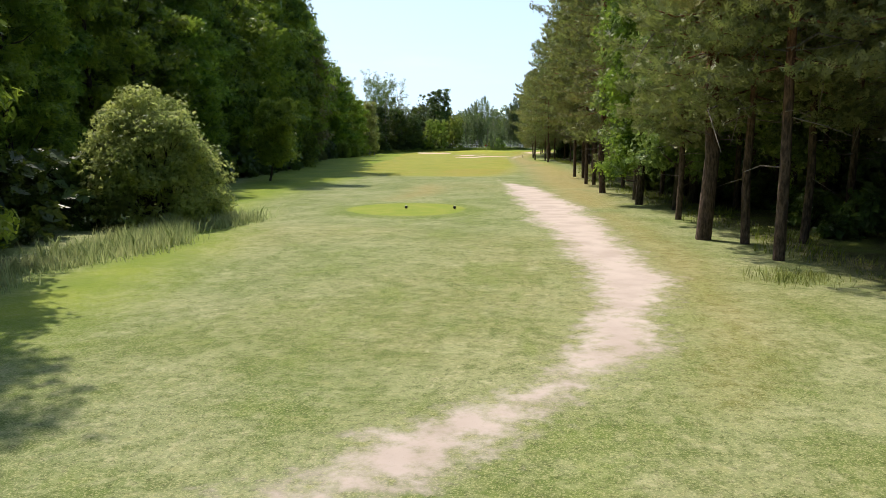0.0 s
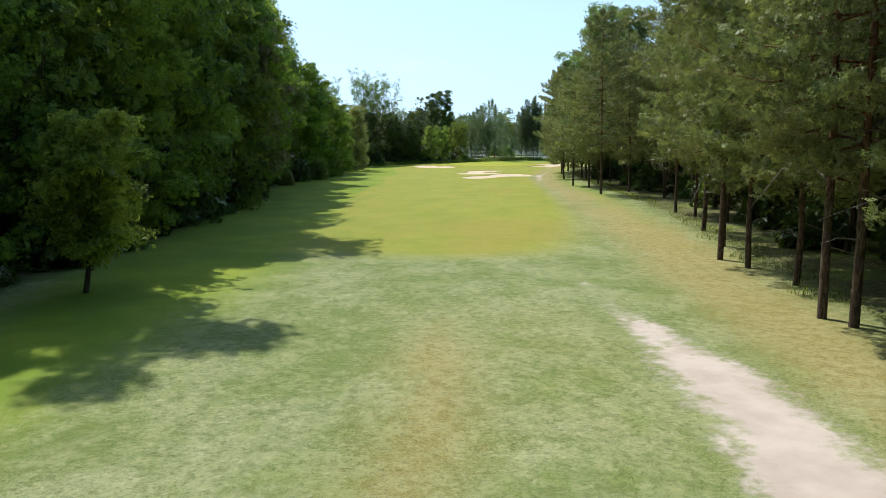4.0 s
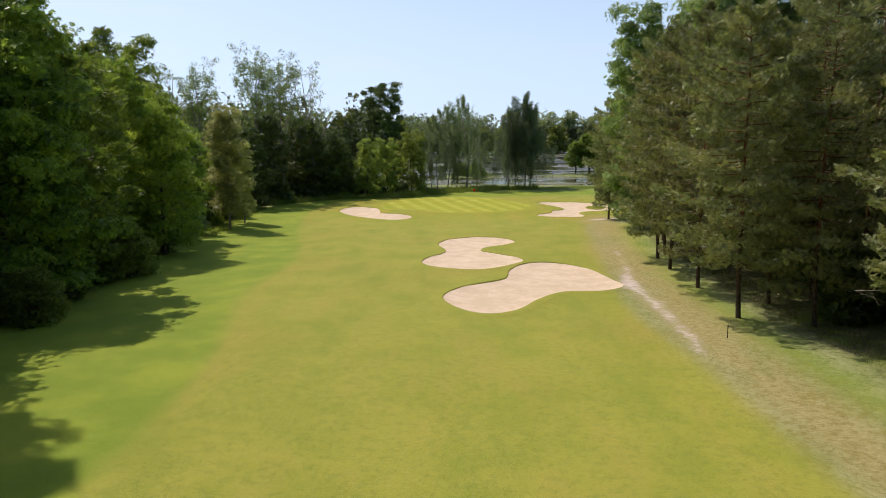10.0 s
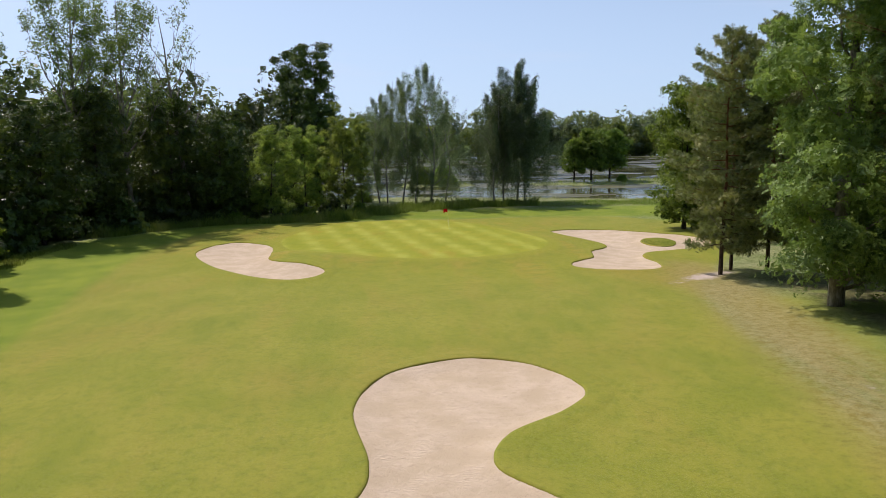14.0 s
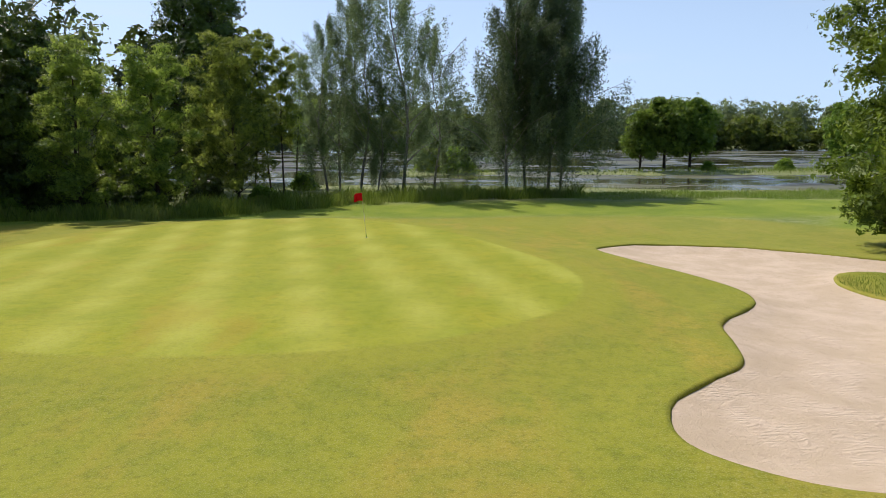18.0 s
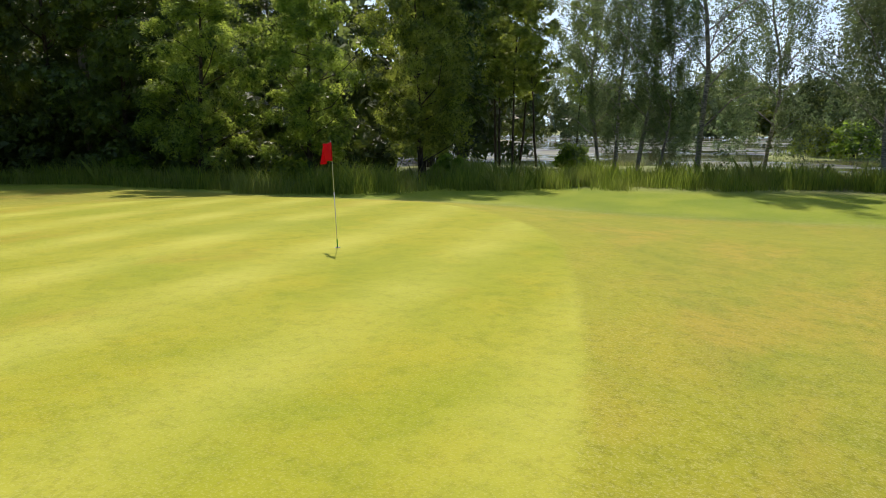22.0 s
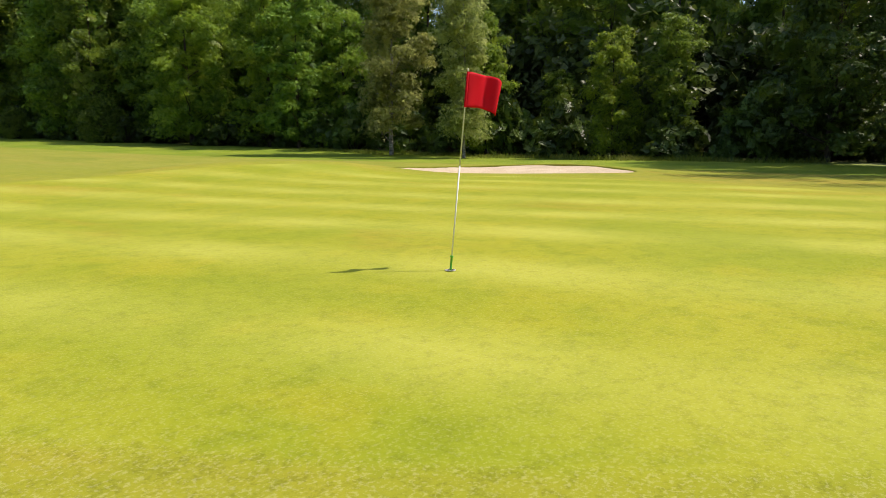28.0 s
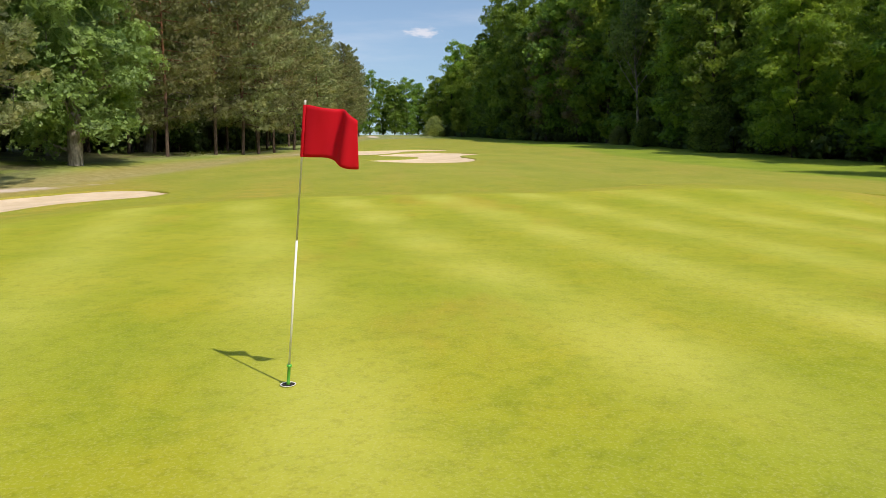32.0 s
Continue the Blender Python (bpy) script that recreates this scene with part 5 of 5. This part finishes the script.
far_woods("wood_depths", [(-36, -110), (-33, -70), (-36, -20), (-44, 40), (-50, 90), (-56, 130), (-54, 160), (-40, 180), (-24, 188)], 7, 1.8, 150, 1.1, M["deep"], "low leaf belt added within the wood, coloured dark for shade", 9)
far_woods("wood_depths", [(-44, 112), (-46, 130), (-47, 150), (-40, 166)], 9, 1.2, 60, 1.1, M["deep"], "low leaf belt added within the wood, coloured dark for shade", 11)
far_woods("wood_depths", [(-72, 100), (-74, 140), (-66, 180), (-45, 200), (-22, 204)], 17, 2.5, 70, 1.7, M["deep"], "leaf belt added behind the green, coloured dark for shade", 14)
far_woods("wood_depths", [(38, -110), (36, -50), (38, 0), (38, 50), (40, 100)], 5, 1.5, 70, 1.0, M["deep"], "low leaf belt added behind the pines, coloured dark for shade", 10)
far_woods("far_woods", [(-14, 238), (0, 262), (16, 275)], 7, 4, 16, 0.6, M["birch"], "scrub on the pond's spit", 6)


# ---- tall grass and reeds ----
def blades(name, region, count, h, width, leaf, label, seed, clump=0.0):
    """Standing blades of grass inside a region given by a test and a box."""
    r = np.random.default_rng(seed)
    (x0, y0, x1, y1), test = region
    tall = 1.0
    if clump:
        k = int(count / clump)
        cx, cy = r.uniform(x0, x1, k * 8), r.uniform(y0, y1, k * 8)
        ok = test(cx, cy)
        cx, cy = cx[ok][:k], cy[ok][:k]
        n = int(clump)
        x, y = np.repeat(cx, n) + r.normal(0, 0.42, len(cx) * n), np.repeat(cy, n) + r.normal(0, 0.42, len(cy) * n)
        tall = np.repeat(r.uniform(0.35, 1.25, len(cx)), n)
    else:
        x, y = r.uniform(x0, x1, count * 6), r.uniform(y0, y1, count * 6)
        ok = test(x, y)
        x, y = x[ok][:count], y[ok][:count]
    z = ground_height(x[None], y[None])[0] - 0.03
    n = len(x)
    patch = 0.5 + 0.5 * np.sin(x * 0.8 + 1.3 * np.sin(y * 0.6)) * np.sin(y * 0.7 + 0.8 * np.sin(x * 0.35)) * np.cos(0.31 * x - 0.17 * y)
    hh = h * tall * r.uniform(0.35, 1.2, n) * (0.35 + 0.65 * patch)
    a = r.uniform(0, 6.28, n)
    lean = r.normal(0, 0.28, (n, 2)) * hh[:, None]
    w = width * r.uniform(0.6, 1.4, n)
    bx, by = np.cos(a) * w, np.sin(a) * w
    base0, base1 = np.column_stack([x - bx, y - by, z]), np.column_stack([x + bx, y + by, z])
    mid = np.column_stack([x + lean[:, 0] * 0.35, y + lean[:, 1] * 0.35, z + hh * 0.6])
    off = np.column_stack([bx, by, np.zeros(n)]) * 0.7
    tip = np.column_stack([x + lean[:, 0], y + lean[:, 1], z + hh])
    v = np.stack([base0, base1, mid + off, tip, mid - off], 1).reshape(-1, 3)
    tagged(new(name, mesh_of(name, v, np.arange(5 * n).reshape(-1, 5), leaf)), label, "grass", kind="stuff")


def near_line(pts):
    return lambda x, y: dist_line(x, y, pts) < 0.8 * np.sin(x * 0.9) * np.sin(y * 0.7)


blades("tall_grass", ((-38, 150, 46, 190), near_line([(-37, 153, 0.8), (-28, 162.5, 1.3), (-18.5, 164, 1.6), (-11, 168, 2.2), (-5.5, 173.5, 2.6), (0.5, 178.5, 3.0), (8, 181, 3.0), (14, 182.5, 2.6)])), 80000, 1.45, 0.013, M["grass"], "tall uncut green grass behind the putting green", 1, 90)
blades("tall_grass", ((8, 172, 80, 194), near_line([(12, 182, 3.0), (24, 182.5, 4.5), (40, 184.0, 5.5), (75, 186.0, 6.0)])), 42000, 0.5, 0.013, M["grass"], "knee-high meadow grass sloping to the pond", 21)
blades("reeds", ((-40, 186, 110, 204), near_line([(-40, 203, 2.0), (-10, 199, 1.8), (15, 195, 1.8), (45, 191, 1.8), (80, 190, 2.0), (110, 193, 2.0)])), 9000, 0.65, 0.018, M["reed"], "pale reeds along the pond's shore", 2, 40)
blades("reeds", ((-10, -92, -2, -66), near_line([(-7.5, -90, 0.8), (-6.2, -83, 1.0), (-6.4, -76, 1.2), (-5.6, -70, 0.9), (-8, -65, 0.6)])), 12000, 0.85, 0.017, M["reed"], "pale arching reeds along the ditch", 3, 45)
blades("tall_grass", ((-40, 110, -26, 150), near_line([(-33, 112, 0.8), (-35, 125, 1.2), (-36, 140, 1.2), (-35.5, 148, 1.0)])), 6000, 0.5, 0.016, M["grass"], "tall uncut grass at the foot of the wood", 4)
blades("tall_grass", ((12, -90, 24, 100), near_line([(17.5, -86, 1.0), (17, -60, 1.2), (16.5, -40, 0.8), (17.5, -20, 1.0), (19, 0, 1.2), (18.5, 25, 1.0), (18, 60, 0.8), (19, 95, 1.0)])), 9000, 0.4, 0.014, M["grass"], "uncut grass at the foot of the pines", 5)
isle_test = lambda x, y: np.minimum(dist_loop(x, y, POND_ISLES[0]), dist_loop(x, y, POND_ISLES[1])) < 0.6  # noqa: E731
blades("reeds", ((-4, 226, 122, 264), isle_test), 7000, 0.8, 0.03, M["grass"], "green sedge on the pond's islets", 6)
blades("tall_grass", ((19, 140, 24, 148), lambda x, y: dist_loop(x, y, ISLAND) < -0.1), 2500, 0.16, 0.012, M["grass"], "shaggy grass on the island in the bunker", 7)

for key, loop in BUNKERS.items():
    rim = lambda x, y, loop=loop: np.abs(dist_loop(x, y, loop) - 0.09) < 0.10 + 0.07 * np.sin(3.1 * x) * np.sin(2.7 * y)  # noqa: E731
    blades("rim_grass", ((*(loop.min(0) - 0.6), *(loop.max(0) + 0.6)), rim), 9000, 0.085, 0.008, M["lip"], "shaggy uncut grass along the bunker's edge", 20)
blades("tall_grass", ((6.8, -88.6, 9.4, -86.6), lambda x, y: ((x - 8.1) / 1.0) ** 2 + ((y + 87.4) / 0.38) ** 2 < 1 + 0.3 * np.sin(9 * x)), 900, 0.07, 0.006, M["grass"], "dark green patch of thick grass in the rough", 12)
blades("tall_grass", ((13.4, -85.0, 16.4, -81.4), lambda x, y: ((x - 14.9) / 0.9) ** 2 + ((y + 83.4) / 0.9) ** 2 < 1), 600, 0.42, 0.009, M["straw"], "dry grass tuft at the foot of the pines", 13, 60)
start_test = lambda x, y: (np.minimum(dist_line(x, y, PATH_LINES[0]), dist_loop(x, y, TEE)) > 0.35) & (dist_loop(x, y, FAIRWAY) > 0.5) & (np.sin(x * 2.3 + np.sin(y * 1.7)) * np.sin(y * 2.9 + np.sin(x * 1.3)) > -0.35)  # noqa: E731
blades("rough_grass", ((-5, -97, 15, -72), start_test), 22000, 0.06, 0.006, M["straw"], "uneven dry rough grass around the tee", 8)
blades("rough_grass", ((-7, -72, 14, -30), start_test), 14000, 0.06, 0.007, M["straw"], "uneven dry rough grass around the tee", 9)


# ---- the pin ----
def lathe(profile, sides=16):
    """A turned shape from (radius, height) pairs."""
    a = np.linspace(0, 2 * math.pi, sides, endpoint=False)
    v = np.concatenate([np.column_stack([np.cos(a) * r, np.sin(a) * r, np.full(sides, z)]) for r, z in profile])
    n = len(profile)
    i = np.arange(n * sides).reshape(n, sides)
    j = np.roll(i, -1, 1)
    return v, np.stack([i[:-1], j[:-1], j[1:], i[1:]], -1).reshape(-1, 4)


M["white"] = plain("white enamel", (0.78, 0.77, 0.72), 0.35)
M["steel"] = plain("dull steel", (0.62, 0.60, 0.55), 0.4)
M["lime_plastic"] = plain("bright green plastic", (0.10, 0.42, 0.05), 0.4)
M["black"] = plain("black plastic", (0.018, 0.018, 0.018), 0.4)
# black that paints the shade inside the hole
M["hole_shade"] = plain("black for the shade in the hole", (0.02, 0.016, 0.012), 0.95)
kf = Mat("red flag cloth")
kc = kf.noise(kf.scaled(kf.coords(), (180, 180, 180)), 4, 2)
kf.bump(kc, 0.2, 0.002)
kf.done(kf.mix(kc, (0.62, 0.006, 0.018), (0.78, 0.012, 0.03)), 0.7, 0.2)
ft = kf.n.new("ShaderNodeBsdfTranslucent")
ft.inputs[0].default_value = (0.75, 0.01, 0.02, 1)
fx = kf.n.new("ShaderNodeMixShader")
fx.inputs[0].default_value = 0.35
kf.l.new(kf.b.outputs[0], fx.inputs[1])
kf.l.new(ft.outputs[0], fx.inputs[2])
kf.l.new(fx.outputs[0], kf.out.inputs[0])
M["flag"] = kf.m

PIN, PIN_TOP = Vector((2.19, 152.32)), Vector((1.98, 152.42))
pin_z = float(ground_height(np.array([[PIN.x]]), np.array([[PIN.y]]))[0, 0])
pin = tagged(new("flagstick", None), "leaning golf flagstick with a red flag standing in the hole", "flagstick")
lean_way = Vector((PIN_TOP.x - PIN.x, PIN_TOP.y - PIN.y, 2.11)).normalized()
pin.matrix_basis = Matrix.Translation((PIN.x, PIN.y, pin_z)) @ lean_way.to_track_quat("Z", "Y").to_matrix().to_4x4()
turned = pin.matrix_basis.to_3x3().inverted()
part("pole", mesh_of("lower pole", *lathe([(0.0, 0.10), (0.0085, 0.10), (0.0085, 1.13), (0.0, 1.13)], 12), M["white"], True), pin, "white lower half of the pole")
part("pole", mesh_of("upper pole", *lathe([(0.0, 1.13), (0.0078, 1.131), (0.0070, 2.12), (0.0095, 2.125), (0.0085, 2.145), (0.0, 2.15)], 12), M["steel"], True), pin, "grey upper half of the pole")
part("ferrule", mesh_of("ferrule", *lathe([(0.0, -0.1), (0.013, -0.1), (0.013, 0.015), (0.016, 0.02), (0.013, 0.03), (0.012, 0.145), (0.020, 0.15), (0.020, 0.165), (0.0, 0.168)], 14), M["lime_plastic"], True), pin, "bright green plastic ferrule")
fu, fv = np.meshgrid(np.linspace(0, 1, 22), np.linspace(0, 1, 14))
way = turned @ Vector((-0.93, 0.36, 0)).normalized()
side_way = turned @ Vector((0.36, 0.93, 0)).normalized()
reach = 0.47 * fu * (1 - 0.10 * fu)
sag = -0.10 * fu**1.5 - 0.025 * np.sin(fu * 7 + fv * 2) * fu
ripple = 0.055 * np.sin(fu * 8.5 + fv * 1.6) * fu**0.7 + 0.02 * np.sin(fu * 15 + 2) * fu
fz = 2.115 - 0.37 * fv * (1 - 0.06 * fu) + sag
flag_v = np.array(way)[None, None] * (reach + 0.006)[..., None] + np.array(side_way)[None, None] * ripple[..., None]
flag_v = flag_v + np.array([0, 0, 1.0])[None, None] * fz[..., None]
fi = np.arange(fu.size).reshape(fu.shape)
flag_f = np.stack([fi[:-1, :-1], fi[:-1, 1:], fi[1:, 1:], fi[1:, :-1]], -1).reshape(-1, 4)
flag = part("flag", mesh_of("flag", flag_v.reshape(-1, 3), flag_f, M["flag"], True), pin, "red cloth flag blown out by the wind")
flag.modifiers.new("cloth", "SOLIDIFY").thickness = 0.003
part("sleeve", mesh_of("sleeve", *lathe([(0.011, 1.745), (0.0125, 1.75), (0.0125, 2.11), (0.011, 2.115)], 12), M["flag"], True), flag)
cup = tagged(new("hole_cup", None), "white lined golf hole in the putting green", "hole")
cup.matrix_basis = Matrix.Translation((PIN.x, PIN.y, pin_z + 0.006))
part("liner", mesh_of("liner", *lathe([(0.060, 0.001), (0.062, 0.003), (0.054, 0.004), (0.052, -0.004), (0.050, -0.004)], 20), M["white"], True), cup)
# flat black disc at turf level, painted as the hole's shaded depth
part("hollow", mesh_of("hollow", *lathe([(0.051, 0.0015), (0.02, 0.001), (0.0, 0.001)], 20), M["hole_shade"], True), cup)


# ---- tee markers, posts ----
marker = tagged(new("tee_marker", None), "small black ball-shaped tee marker on the mown tee", "tee marker", group="tee markers")
part("ball", mesh_of("ball", *lathe([(0.0, 0.0)] + [(0.085 * math.sin(q), 0.10 - 0.085 * math.cos(q)) for q in np.linspace(0.35, math.pi, 10)], 18), M["black"], True), marker)
part("spike", mesh_of("spike", *lathe([(0.0, -0.08), (0.018, -0.02), (0.02, 0.03)], 8), M["steel"], True), marker)
part("cap", mesh_of("cap", *lathe([(0.045, 0.172), (0.03, 0.184), (0.0, 0.189)], 14), M["white"], True), marker, "white cap on top of the ball")
plant(marker, [(2.12, -64.05, 1.0, 0), (4.72, -63.95, 1.0, 40)], "tee markers")
post = tagged(new("marker_post", None), "thin dark wooden marker post", "post", group="marker posts")
part("stake", mesh_of("stake", *lathe([(0.0, -0.2), (0.035, -0.2), (0.033, 0.95), (0.022, 1.0), (0.0, 1.02)], 8), M["bark"], True), post)
part("band", mesh_of("band", *lathe([(0.036, 0.82), (0.037, 0.83), (0.037, 0.9), (0.036, 0.91)], 8), M["black"], True), post)
plant(post, [(-10.9, 168.8, 1.15, 0), (11.9, 61.3, 0.75, 60)], "marker posts")
